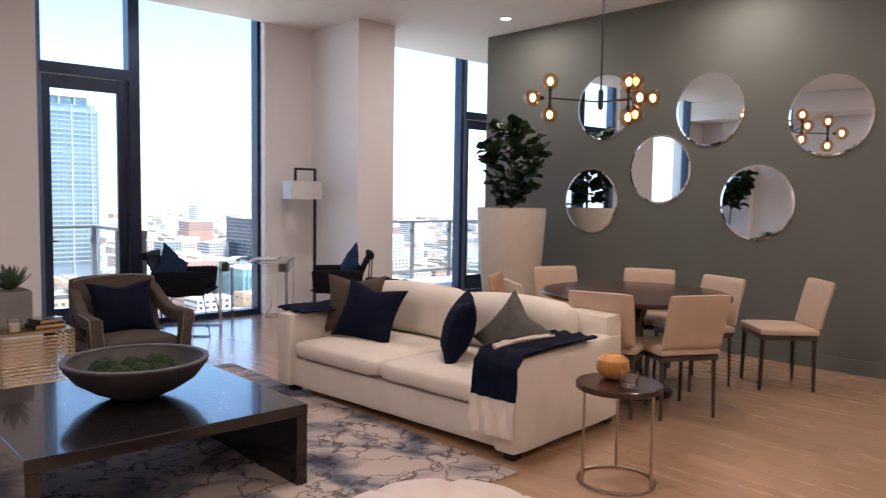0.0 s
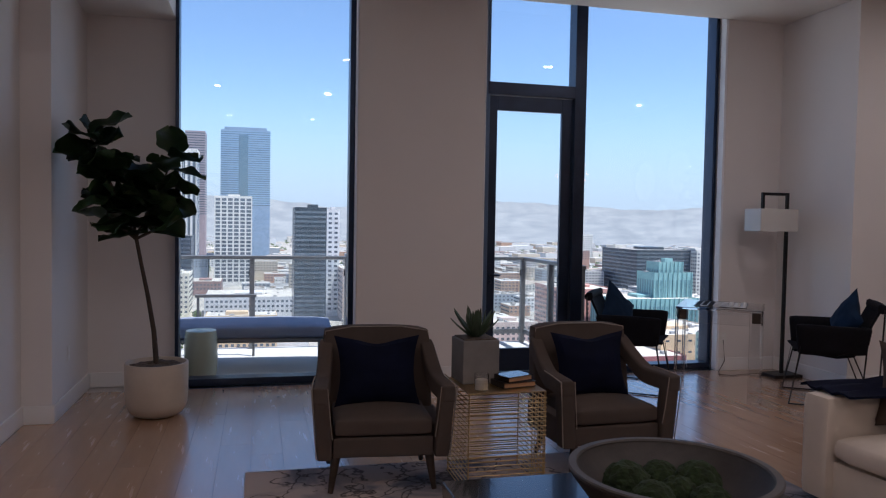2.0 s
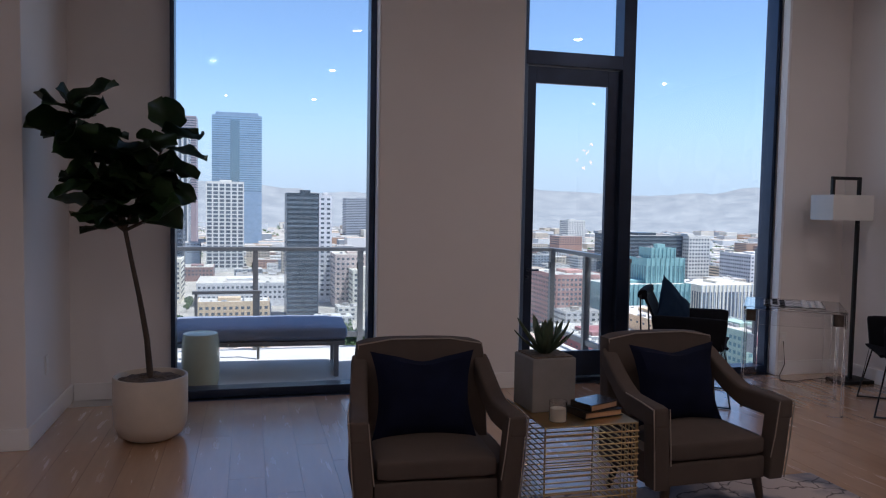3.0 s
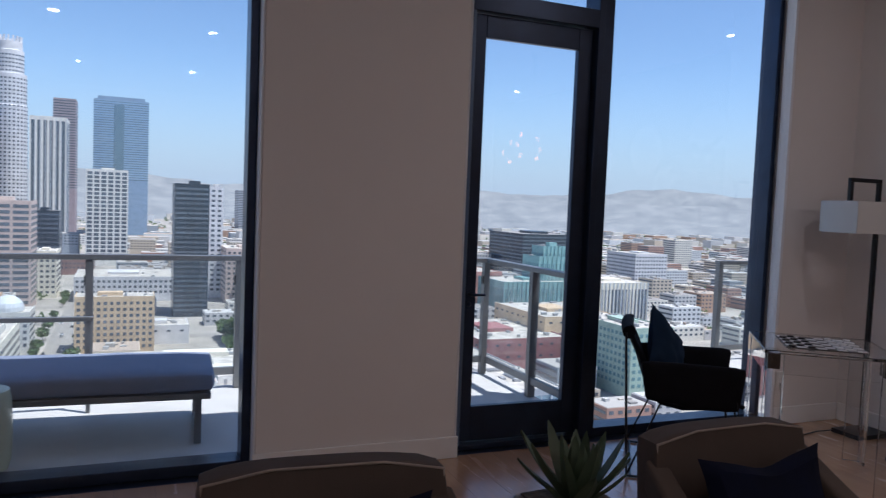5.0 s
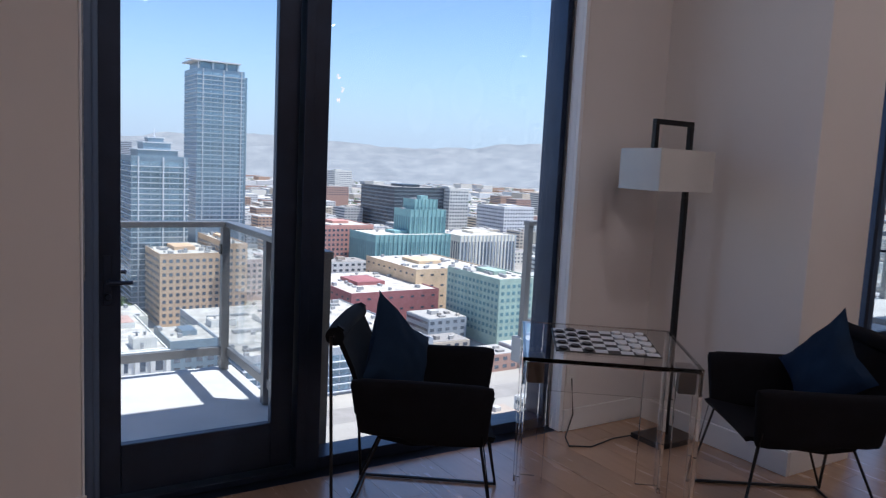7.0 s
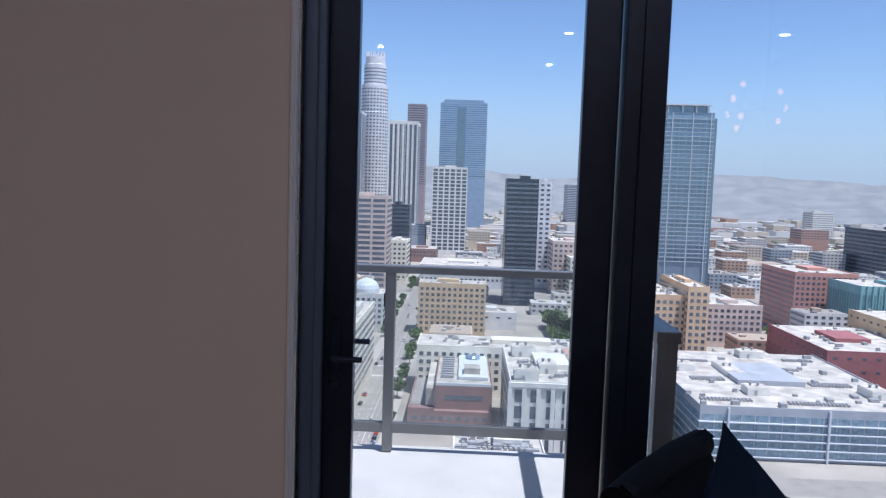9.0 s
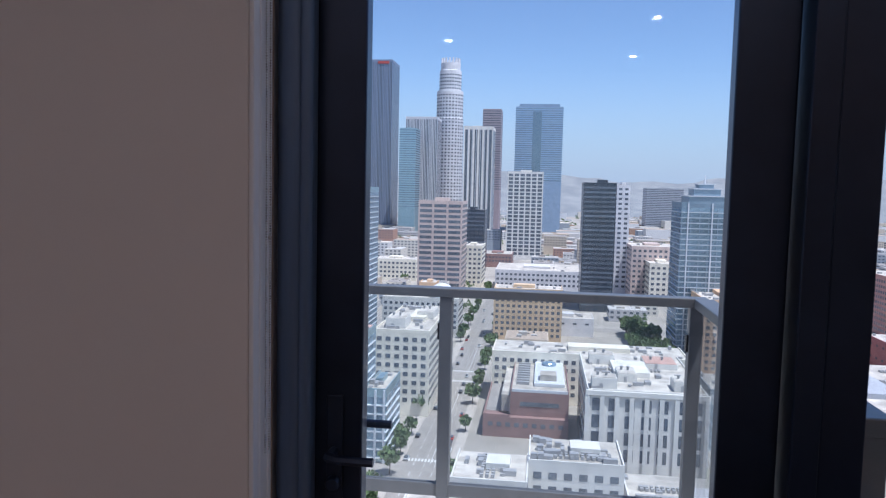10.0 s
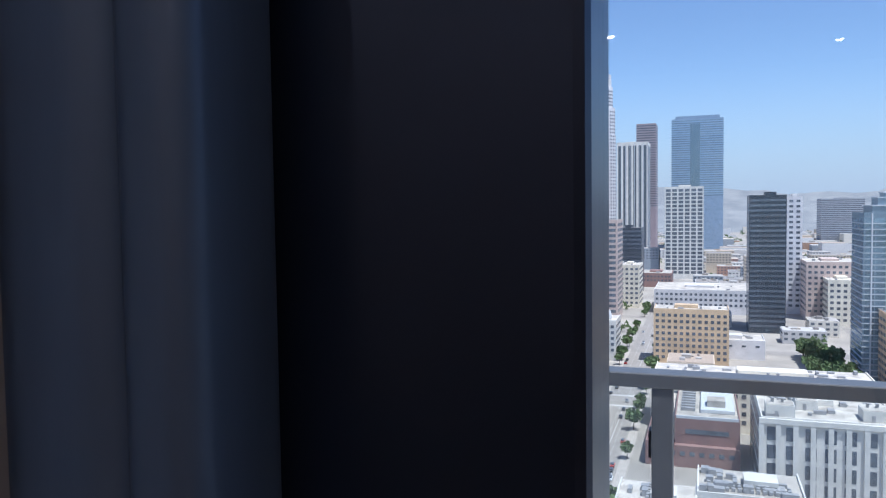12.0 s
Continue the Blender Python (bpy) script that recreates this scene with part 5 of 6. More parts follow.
    part("parapet", bm_box(0, 0.4, 0.4, d, h + 0.001, h + 0.9), material, roof)
    part("parapet", bm_box(w - 0.4, w, 0.4, d, h + 0.001, h + 0.9), material, roof)
    if equip:
        ex = rnd.uniform(0.25, 0.45) * w
        part("plant_room", bm_box(ex, ex + 0.32 * w, 0.35 * d, 0.68 * d, h + 0.25, h + (3.6 if h > 60 else 2.4)), material, roof)
        unit = None
        for k in range(28 if y0 < 450 and w > 20 else 9 if y0 < 450 else 4):
            m = pose(rnd.uniform(1.5, max(1.6, w - 4)), rnd.uniform(1.5, max(1.6, d - 5)), h + 0.25, 0, 0, rnd.choice((0, 90))) @ Matrix.Diagonal((rnd.uniform(0.5, 1.9), rnd.uniform(0.6, 1.6), rnd.uniform(0.5, 1.3), 1))
            unit = share("roof_unit", unit, roof, m) if unit else part("roof_unit", bm_box(0, 2.2, 0, 1.5, 0, 1.4), C_EQUIP, roof, at=m)
    return b


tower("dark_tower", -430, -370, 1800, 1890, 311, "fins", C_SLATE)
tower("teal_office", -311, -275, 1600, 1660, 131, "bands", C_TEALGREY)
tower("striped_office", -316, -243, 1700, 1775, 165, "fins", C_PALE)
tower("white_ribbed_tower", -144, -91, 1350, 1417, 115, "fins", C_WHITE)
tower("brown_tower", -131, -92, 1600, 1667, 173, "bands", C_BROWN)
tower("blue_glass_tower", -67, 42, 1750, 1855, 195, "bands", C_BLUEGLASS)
BLUE = bpy.data.objects["blue_glass_tower"]
part("centre_strip", bm_box(40, 60, -0.7, 0.3, 120, 285), C_WINB, BLUE, "darker blue glazed centre strip")
part("crown_step", bm_box(8, 101, 6, 90, 295.3, 303), C_BLUEGLASS, BLUE)
DARK = bpy.data.objects["dark_tower"]
part("sign_band", bm_box(24, 52, -1.6, -0.8, 402, 408), mat("sign_red", (0.45, 0.08, 0.07), 0.6), DARK, "small red rooftop sign")
tower("white_grid_tower", -51, 1, 1100, 1167, 29, "mesh", C_WHITE)
tower("black_glass_tower", 35, 62, 640, 676, 9, "bands", C_BLACKGLASS)
tower("white_slab", 74, 87, 760, 802, 9, "grid", C_PALE)
tower("rose_tower", -113, -72, 680, 725, -10, "ribbon", C_ROSE)
tower("dark_office", -95, -68, 900, 945, -23, "bands", C_BLACKGLASS)
tower("tan_hotel", -30, 16, 500, 525, -65, "grid", C_TAN)
tower("grey_office", 297, 399, 2200, 2288, 17, "bands", C_GREY)
tower("pink_block", 86, 130, 720, 780, -49, "grid", C_ROSE)
tower("cream_block", 99, 125, 690, 735, -62, "grid", C_CREAM)
tower("cream_block", -80, -60, 770, 815, -57, "grid", C_CREAM)
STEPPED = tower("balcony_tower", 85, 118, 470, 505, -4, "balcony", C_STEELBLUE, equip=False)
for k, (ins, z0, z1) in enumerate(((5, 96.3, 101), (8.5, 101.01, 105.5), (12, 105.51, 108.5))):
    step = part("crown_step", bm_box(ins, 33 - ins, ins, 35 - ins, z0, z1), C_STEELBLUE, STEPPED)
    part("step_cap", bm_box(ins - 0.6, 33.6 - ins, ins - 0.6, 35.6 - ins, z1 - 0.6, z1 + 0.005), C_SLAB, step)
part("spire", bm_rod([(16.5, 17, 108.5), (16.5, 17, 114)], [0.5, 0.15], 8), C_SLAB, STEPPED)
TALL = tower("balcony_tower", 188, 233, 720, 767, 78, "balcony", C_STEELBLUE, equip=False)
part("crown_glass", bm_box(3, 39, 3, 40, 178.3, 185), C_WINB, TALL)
part("crown_canopy", bm_box(-4, 41, -2, 42, 185.01, 186.2), C_SLAB, TALL, "projecting pale roof canopy")
for cx in (0.5, 14, 27, 38.5):
    part("crown_post", bm_box(cx, cx + 0.9, -1, 0.2, 178.3, 185), C_SLAB, TALL)
part("corner_glass", bm_box(45.02, 49, 4, 46, 0, 174), C_WINB, TALL)
part("roof_mast", bm_rod([(-9, 6, 186.6), (12, 6, 186.9)], 0.5, 6), C_EQUIP, TALL)
tower("orange_block", 93, 131, 430, 487, -58, "grid", C_ORANGE)
tower("orange_block", 129, 141, 424, 488, -52, "grid", C_ORANGE)
tower("teal_tower", -123, -106, 450, 479, 1, "balcony", C_TEALGREY)
tower("teal_midrise", -77, -63, 258, 284, -53, "balcony", C_TEALGREY)
tower("teal_podium", -62.5, -54, 262, 290, -73, "balcony", C_TEALGREY)
tower("domed_block", -107, -54, 500, 530, -74, "grid", C_WHITE)
tower("cream_lofts", -72, -47, 320, 394, -62, "grid", C_CREAM)


def brick_hall():
    """Low brown market hall: a terrace wing, the main block and long pale roof strips."""
    b = thing("brick_hall", "low brown brick hall with long pale roof strips", "building", pose(-21, 300, GROUND))
    part("wall", bm_box(0, 35, 0, 75, 0, 8.5), C_BRICK, b)
    part("upper_wall", bm_box(11, 35, 3, 74, 8.502, 18.5), C_BRICK, b)
    part("terrace_deck", bm_box(0.6, 10.8, 8, 70, 8.502, 8.75), C_ROOFD, b)
    for y in (0, 74.5):
        part("terrace_parapet", bm_box(0, 11, y, y + 0.5, 8.502, 9.6), C_BRICK, b)
    part("terrace_parapet", bm_box(0, 0.5, 0.5, 74.5, 8.502, 9.6), C_BRICK, b)
    part("roof_strip", bm_box(7.0, 12.5, 6, 72, 8.76, 16.6, 0.4, 1), C_ROOF, b)
    roof = part("roof", bm_box(11.4, 34.6, 3.4, 73.6, 18.502, 18.75), C_ROOF, b)
    for x0, x1 in ((11, 11.4), (34.6, 35)):
        part("parapet", bm_box(x0, x1, 3, 74, 18.502, 19.6), C_BRICK, roof)
    part("parapet", bm_box(11.4, 34.6, 3, 3.4, 18.502, 19.6), C_SLAB, roof)
    slat = None
    for k in range(13):
        m = pose(13.0, 14 + k * 4.4, 18.76)
        slat = share("louvre", slat, roof, m) if slat else part("louvre", bm_box(0, 5.5, 0, 1.6, 0, 1.3), C_EQUIP, roof, at=m)
    part("roof_ledge", bm_box(20.5, 33.5, 12, 70, 18.76, 20.4, 0.2, 1), C_SLAB, roof)
    part("skylight", bm_lathe([(3.4, 0), (3.4, 0.9), (2.8, 1.5), (0.5, 1.9)], 20), C_WINB, roof, at=pose(27, 46, 20.41))
    part("stair_box", bm_box(23, 30, 16, 24, 20.41, 23.0), C_ROOF, roof)
    part("long_window", bm_box(15, 31, 2.86, 3.05, 12.6, 14.4), C_WIN, b)
    win = None
    for k in range(9):
        m = pose(2.2 + k * 3.6, -0.12, 4.6)
        win = share("window", win, b, m) if win else part("window", bm_box(0, 1.9, 0, 0.2, 0, 1.7), C_WIN, b, at=m)


brick_hall()
tower("white_hall", 19, 61, 268, 330, -70, "pilaster", C_WHITE)
tower("white_lofts", -21, 71, 352, 382, -76, "grid", C_CREAM)
tower("roof_block", -1, 25, 200, 221, -73, "grid", C_WHITE)
tower("roof_block", -21, -1, 186, 208, -74, "grid", C_WHITE)
tower("roof_block", -29, 15, 118, 172, -70.5, "grid", C_WHITE)
tower("roof_block", 27, 62, 184, 226, -84, "grid", C_PALE)
tower("blue_midrise", 69, 88, 300, 330, -76, "grid", C_STEELBLUE)
tower("brick_block", -86, -37, 980, 1040, -83, "grid", C_BRICK)
tower("low_block", -44, 41, 740, 819, -78, "grid", C_PALE)
tower("grey_hall", -4, 39, 525, 555, -88, "plain", C_PALE)
tower("cream_block", -181, -134, 800, 840, -77, "grid", C_CREAM)
tower("red_brick_block", 244, 290, 550, 613, -54, "grid", C_REDBRICK)
tower("teal_deco", 266, 334, 500, 546, -57, "fins", C_TURQ)
tower("teal_deco_tower", 303, 336, 512, 539, -38, "fins", C_TURQ)
tower("dark_glass_block", 504, 595, 900, 1002, -36, "bands", C_BLACKGLASS)
tower("white_stair_tower", 586, 619, 885, 936, -36, "grid", C_WHITE)
tower("cream_office", 372, 434, 540, 598, -63, "fins", C_CREAM)
tower("tan_warehouse", 243, 299, 400, 470, -68, "plain", C_TAN)
tower("crimson_warehouse", 188, 248, 380, 456, -77, "plain", C_CRIMSON)
tower("green_block", 249, 277, 320, 373, -62, "grid", C_GREENGREY)
tower("grey_apartments", 93, 182, 281, 384, -80, "balcony", C_GREY)
tower("ornate_office", 163, 200, 495, 525, -72, "grid", C_ROSE)
tower("teal_deco_tower", 309, 330, 516, 535, -30, "fins", C_TURQ)
tower("red_sign_block", -98, -84, 600, 620, -76, "plain", C_ORANGE)
tower("pale_tower", 781, 827, 1700, 1752, -31, "grid", C_WHITE)
tower("white_office", 620, 672, 800, 864, -55, "grid", C_PALE)


def condensers(x, y, z, nx, ny):
    """Rows of small roof condensers on a low roof."""
    c = thing("roof_condensers", "rows of small grey air conditioners on a flat roof", "air conditioners", pose(x, y, z))
    u = None
    for i in range(nx):
        for j in range(ny):
            m = pose(i * 1.5, j * 1.9, 0)
            u = share("condenser", u, c, m) if u else part("condenser", bm_box(0, 0.9, 0, 0.9, 0, 1.0, 0.06, 1), C_EQUIP, c, at=m)


condensers(1.5, 203.5, -72.7, 14, 3)
condensers(-13.5, 188.5, -73.7, 3, 9)
condensers(31, 212, -83.7, 14, 2)
condensers(-14, 158, -70.2, 16, 2)
condensers(26, 300, -69.7, 16, 2)
for cx, cy, n, k in ((96, 290, 14, 2), (130, 288, 16, 2), (102, 322, 10, 3), (152, 318, 12, 3), (132, 345, 18, 2), (100, 358, 14, 2), (160, 366, 10, 2)):
    condensers(cx, cy, -79.7, n, k)


def roof_fan(x, y, z, r):
    """A round cooling fan in its drum on a roof."""
    f = thing("roof_fan", "round dark cooling fan in a metal drum on the roof", "cooling fan", pose(x, y, z), "roof fans")
    part("drum", bm_lathe([(r, 0), (r, 1.4), (r * 0.92, 1.5), (r * 0.85, 1.4), (r * 0.85, 0.9), (0.1, 0.9)], 20), C_EQUIP, f)
    blade_bm = bmesh.new()
    for k in range(6):
        a = k * math.pi / 3
        v = [blade_bm.verts.new((q * math.cos(a + e), q * math.sin(a + e), 1.1 + 0.15 * e)) for q, e in ((0.15 * r, 0), (0.8 * r, -0.2), (0.8 * r, 0.3), (0.15 * r, 0.5))]
        blade_bm.faces.new(v)
    part("blade_wheel", blade_bm, M_BLACKMETAL, f)


for fx, fy in ((36, 190), (42, 190), (48, 190), (36, 197), (42, 197), (48, 197)):
    roof_fan(fx, fy, -83.72, 2.2)
for dy in (200.5, 203, 206):
    tagged(part("roof_duct", bm_box(29, 58, dy, dy + 1.1, -83.72, -82.3, 0.1, 1), C_EQUIP), "long grey metal duct across a flat roof", "duct", "roof ducts")


def penthouse(x, y, z, w, d, h, deck=None):
    """A box on a flat roof with its own parapet, door and vents."""
    p = thing("roof_penthouse", "pale rendered stair and plant house on a flat roof", "rooftop structure", pose(x, y, z))
    part("wall", bm_box(0, w, 0, d, 0, h), C_WHITE, p)
    part("roof", bm_box(0.3, w - 0.3, 0.3, d - 0.3, h + 0.002, h + 0.25), deck or C_ROOF, p)
    part("door", bm_box(0.3 * w, 0.3 * w + 1.2, -0.08, 0.05, 0, 2.2), C_EQUIP, p)
    for q in (0.25, 0.6):
        part("vent", bm_lathe([(0.5, 0), (0.5, 1.1), (0.7, 1.15), (0.7, 1.4), (0.1, 1.6)], 10), C_EQUIP, p, at=pose(q * w, 0.5 * d, h + 0.252))


for px, py, pw, pd, ph in ((20.5, 270, 9, 7, 4.2), (31, 282, 7, 12, 3.2), (50, 272, 8, 9, 3.6), (22, 310, 10, 8, 4.0), (44, 306, 13, 14, 2.2)):
    penthouse(px, py, -69.74, pw, pd, ph, C_DECK if pw == 13 else None)
for px, py, pw, pd, ph in ((118, 300, 9, 8, 3.0), (168, 300, 8, 12, 3.4), (140, 370, 12, 8, 3.2), (96, 338, 12, 9, 3.0), (120, 330, 8, 22, 2.2)):
    penthouse(px, py, -79.74, pw, pd, ph)
penthouse(-68, 326, -61.74, 9, 14, 4.5)
penthouse(-58, 352, -61.74, 8, 20, 3.5)
part("roof_deck", bm_box(0.5, 13.5, 0.5, 25.5, 47.27, 47.45), C_DECK, bpy.data.objects["teal_midrise"])

# round stepped tower and the domed block
rt = thing("round_tower", "tall pale round tower stepping back to a crown", "building", pose(-234, 1850, GROUND) @ Matrix.Diagonal((1.42, 1.42, 1.34, 1.0)))
part("wall", bm_lathe([(24, 0), (24, 205), (23, 206), (23, 255), (19, 256), (19, 292), (17, 293), (17, 306), (15, 306)], 32), C_PALE, rt)
row = None
for i in range(46):
    r = 24.15 if i < 33 else (23.15 if i < 40 else 19.15)
    bm = bmesh.new()
    for k in range(26):
        a = 2 * math.pi * k / 26
        c, s = math.cos(a) * r, math.sin(a) * r
        t = Vector((-math.sin(a), math.cos(a), 0))
        p = Vector((c, s, 0))
        v = [bm.verts.new(p + t * e + Vector((0, 0, z))) for e, z in ((-1.5, 0), (1.5, 0), (1.5, 2.6), (-1.5, 2.6))]
        bm.faces.new(v)
    part("window_row", bm, C_WIN, rt, at=pose(0, 0, 6 + i * 6.15))
crown = None
for k in range(16):
    m = pose(0, 0, 306, 0, 0, k * 22.5)
    crown = share("crown_fin", crown, rt, m) if crown else part("crown_fin", bm_box(14.5, 16.5, -1.0, 1.0, 0, 9), C_PALE, rt, at=m)
dome = part("roof_dome", bm_lathe([(9, 0), (9, 2.5), (8.2, 5), (6, 7.5), (3, 9), (0.4, 9.6)], 20), C_SLAB, at=pose(-67, 512, -73.5))
tagged(dome, "pale ribbed dome on the corner of a white block", "dome")

# ground, street and blocks
M_GROUND = mat("city_ground", (0.36, 0.33, 0.285), 0.9, grain=0.25, scale=0.02)
M_ROAD = mat("asphalt", (0.30, 0.275, 0.245), 0.9, grain=0.15, scale=0.15, bump=0.0)
M_PAVE = mat("sidewalk_concrete", (0.44, 0.40, 0.35), 0.9, grain=0.12, scale=0.3)
M_LINE = mat("road_paint", (0.70, 0.69, 0.65), 0.8, grain=0.1, scale=0.6)
M_CANOPY = mat("street_tree_leaves", (0.10, 0.15, 0.055), 0.85, grain=0.45, scale=0.5)
tagged(part("ground", bm_box(-4200, 4300, 4, 4700, GROUND - 2, GROUND), M_GROUND), "pale city ground reaching to the hills", "ground", kind="structure")
tagged(part("road", bm_box(-48, -31, 130, 1500, GROUND + 0.004, GROUND + 0.05), M_ROAD), "grey asphalt avenue running away from the tower", "road", kind="structure")
for ry, rw in ((248, 16), (388, 16), (545, 16), (700, 16)):
    tagged(part("road", bm_box(-300, 420, ry, ry + rw, GROUND + 0.052, GROUND + 0.07), M_ROAD), "asphalt cross street", "road", kind="structure")
tagged(part("road", bm_box(108, 122, 404, 1200, GROUND + 0.004, GROUND + 0.05), M_ROAD), "asphalt avenue between office blocks", "road", kind="structure")
for px0, px1, a, b in ((-53, -48, 130, 248), (-53, -48, 264, 388), (-53, -48, 404, 545), (-31, -27, 130, 248), (-31, -27, 264, 388), (-31, -27, 404, 545)):
    tagged(part("pavement", bm_box(px0, px1, a, b, GROUND + 0.004, GROUND + 0.20), M_PAVE), "pale concrete sidewalk with kerb", "pavement", kind="structure")
lines = bmesh.new()
for k in range(60):
    for lx in (-43.5, -39.5, -35.5):
        bm_box(lx - 0.08, lx + 0.08, 135 + k * 9, 139 + k * 9, GROUND + 0.072, GROUND + 0.078, bm=lines)
bm_box(-37.6, -37.4, 264, 900, GROUND + 0.072, GROUND + 0.078, bm=lines)
for k in range(13):
    for cy in (242, 266, 384, 406):
        bm_box(-47.5 + k * 1.25, -46.8 + k * 1.25, cy, cy + 3, GROUND + 0.072, GROUND + 0.079, bm=lines)
tagged(part("road_marking", lines, M_LINE), "white lane lines and crosswalk bars on the avenue", "road marking", kind="structure")


def car(m, paint):
    c = thing("car", "small parked car on the avenue below", "car", m, "cars on the avenue")
    part("body", bm_box(-0.9, 0.9, -2.2, 2.2, 0.3, 0.95, 0.15), paint, c)
    part("cabin", bm_box(-0.75, 0.75, -1.3, 1.1, 0.95, 1.45, 0.2), C_WIN, c)
    for wx in (-0.8, 0.8):
        for wy in (-1.4, 1.4):
            part("wheel", bm_lathe([(0.32, -0.1), (0.32, 0.1)], 12), M_BLACK, c, at=pose(wx, wy, 0.32, 0, 90, 0))
    return c


random.seed(3)
PAINTS = [mat("car_paint_" + n, c, 0.3, grain=0.05, scale=2) for n, c in (("white", (0.7, 0.7, 0.7)), ("silver", (0.4, 0.41, 0.42)), ("black", (0.03, 0.03, 0.035)), ("red", (0.4, 0.04, 0.03)))]
protos = [car(pose(-33.0, 275 + 6 * i, GROUND + 0.07), p) for i, p in enumerate(PAINTS)]
for k in range(34):
    lane = random.choice((-47.0, -45.2, -41.4, -37.0, -32.2))
    copy_thing(random.choice(protos), pose(lane, 150 + k * 14 + random.uniform(0, 7), GROUND + 0.07))
for k in range(40):
    copy_thing(random.choice(protos), pose(16 + (k % 14) * 3.1, 474 + (k // 14) * 8 + random.uniform(-0.6, 0.6), GROUND + 0.02))


def clump_mesh(rad, n, seed):
    rnd = random.Random(seed)
    bm = bmesh.new()
    for _ in range(n):
        d = Vector((rnd.gauss(0, 1), rnd.gauss(0, 1), rnd.gauss(0, 0.8))).normalized() * rad * rnd.uniform(0.35, 1.0)
        d.z *= 0.8
        s = rad * rnd.uniform(0.18, 0.34)
        e = Euler((rnd.uniform(0, 6), rnd.uniform(0, 6), rnd.uniform(0, 6))).to_matrix()
        v = [bm.verts.new(d + e @ Vector(q) * s) for q in ((-1, -0.6, 0), (1, -0.6, 0.2), (0.8, 0.8, 0), (-0.7, 0.9, 0.3))]
        bm.faces.new(v)
    return bm


crowns = [mesh_of("crown", clump_mesh(3.2, 130, s), M_CANOPY) for s in (1, 2, 3)]
trunkm = mesh_of("trunk", bm_rod([(0, 0, 0), (0.1, 0, 2), (0, 0.1, 4.5)], [0.22, 0.17, 0.1], 8), M_BARK)


def street_tree(x, y, s):
    t = thing("street_tree", "leafy green street tree beside the road", "tree", pose(x, y, GROUND + 0.1) @ Matrix.Scale(s, 4), "street trees")
    a = new("trunk", trunkm)
    a.parent = t
    b = new("crown", random.choice(crowns))
    b.parent = t
    b.matrix_basis = pose(0, 0, 6.0, 0, 0, random.uniform(0, 360))


for k in range(46):
    street_tree(random.choice((-50.5, -28.8)) + random.uniform(-0.6, 0.6), 190 + k * 13 + random.uniform(-4, 4), random.uniform(0.7, 1.25))
for k in range(34):
    street_tree(random.uniform(58, 82), 440 + k * 3.2, random.uniform(1.0, 1.7))

# everything farther off, as one mass of blocks with their window strips
M_FAR = mat("far_city_walls", (0.5, 0.46, 0.42), 0.85)
fnt = M_FAR.node_tree
geo = fnt.nodes.new("ShaderNodeNewGeometry")
ramp = fnt.nodes.new("ShaderNodeValToRGB")
ramp.color_ramp.interpolation = "CONSTANT"
for i, (p, c) in enumerate(((0.0, (0.70, 0.68, 0.65)), (0.22, (0.60, 0.51, 0.40)), (0.36, (0.55, 0.53, 0.51)), (0.5, (0.44, 0.27, 0.21)), (0.6, (0.73, 0.68, 0.59)), (0.76, (0.34, 0.37, 0.40)), (0.86, (0.45, 0.29, 0.20)), (0.93, (0.66, 0.66, 0.65)))):
    e = ramp.color_ramp.elements[i] if i < 2 else ramp.color_ramp.elements.new(p)
    e.position, e.color = p, (*c, 1)
fnt.links.new(geo.outputs["Random Per Island"], ramp.inputs[0])
fnt.links.new(ramp.outputs[0], fnt.nodes["Principled BSDF"].inputs["Base Color"])
TAKEN = []
for ob in bpy.data.objects:
    if ob.get("category") == "building" and ob.name != "tower_facade":
        wall = [c for c in ob.children if c.name.startswith("wall")][0]
        xs = [v.co.x for v in wall.data.vertices]
        ys = [v.co.y for v in wall.data.vertices]
        TAKEN.append((ob.location.x + min(xs) - 3, ob.location.x + max(xs) + 3, ob.location.y + min(ys) - 3, ob.location.y + max(ys) + 3))


def free(x0, x1, y0, y1):
    if x1 > -54 and x0 < -26 and y0 < 1500 or x1 > 106 and x0 < 124:
        return False
    if x1 > 12 and x0 < 84 and y1 > 432 and y0 < 520:
        return False
    for ry in (248, 388, 545, 700):
        if y1 > ry - 4 and y0 < ry + 20:
            return False
    return all(x1 < a or x0 > b or y1 < c or y0 > d for a, b, c, d in TAKEN)


rnd = random.Random(12)
blocks_v, blocks_f, strip_v, strip_f, roof_v, roof_f = [], [], [], [], [], []


def add_box(vs, fs, x0, x1, y0, y1, z0, z1):
    o = len(vs)
    vs.extend(((x0, y0, z0), (x1, y0, z0), (x1, y1, z0), (x0, y1, z0), (x0, y0, z1), (x1, y0, z1), (x1, y1, z1), (x0, y1, z1)))
    fs.extend(((o, o + 3, o + 2, o + 1), (o + 4, o + 5, o + 6, o + 7), (o, o + 1, o + 5, o + 4), (o + 1, o + 2, o + 6, o + 5), (o + 2, o + 3, o + 7, o + 6), (o + 3, o, o + 4, o + 7)))


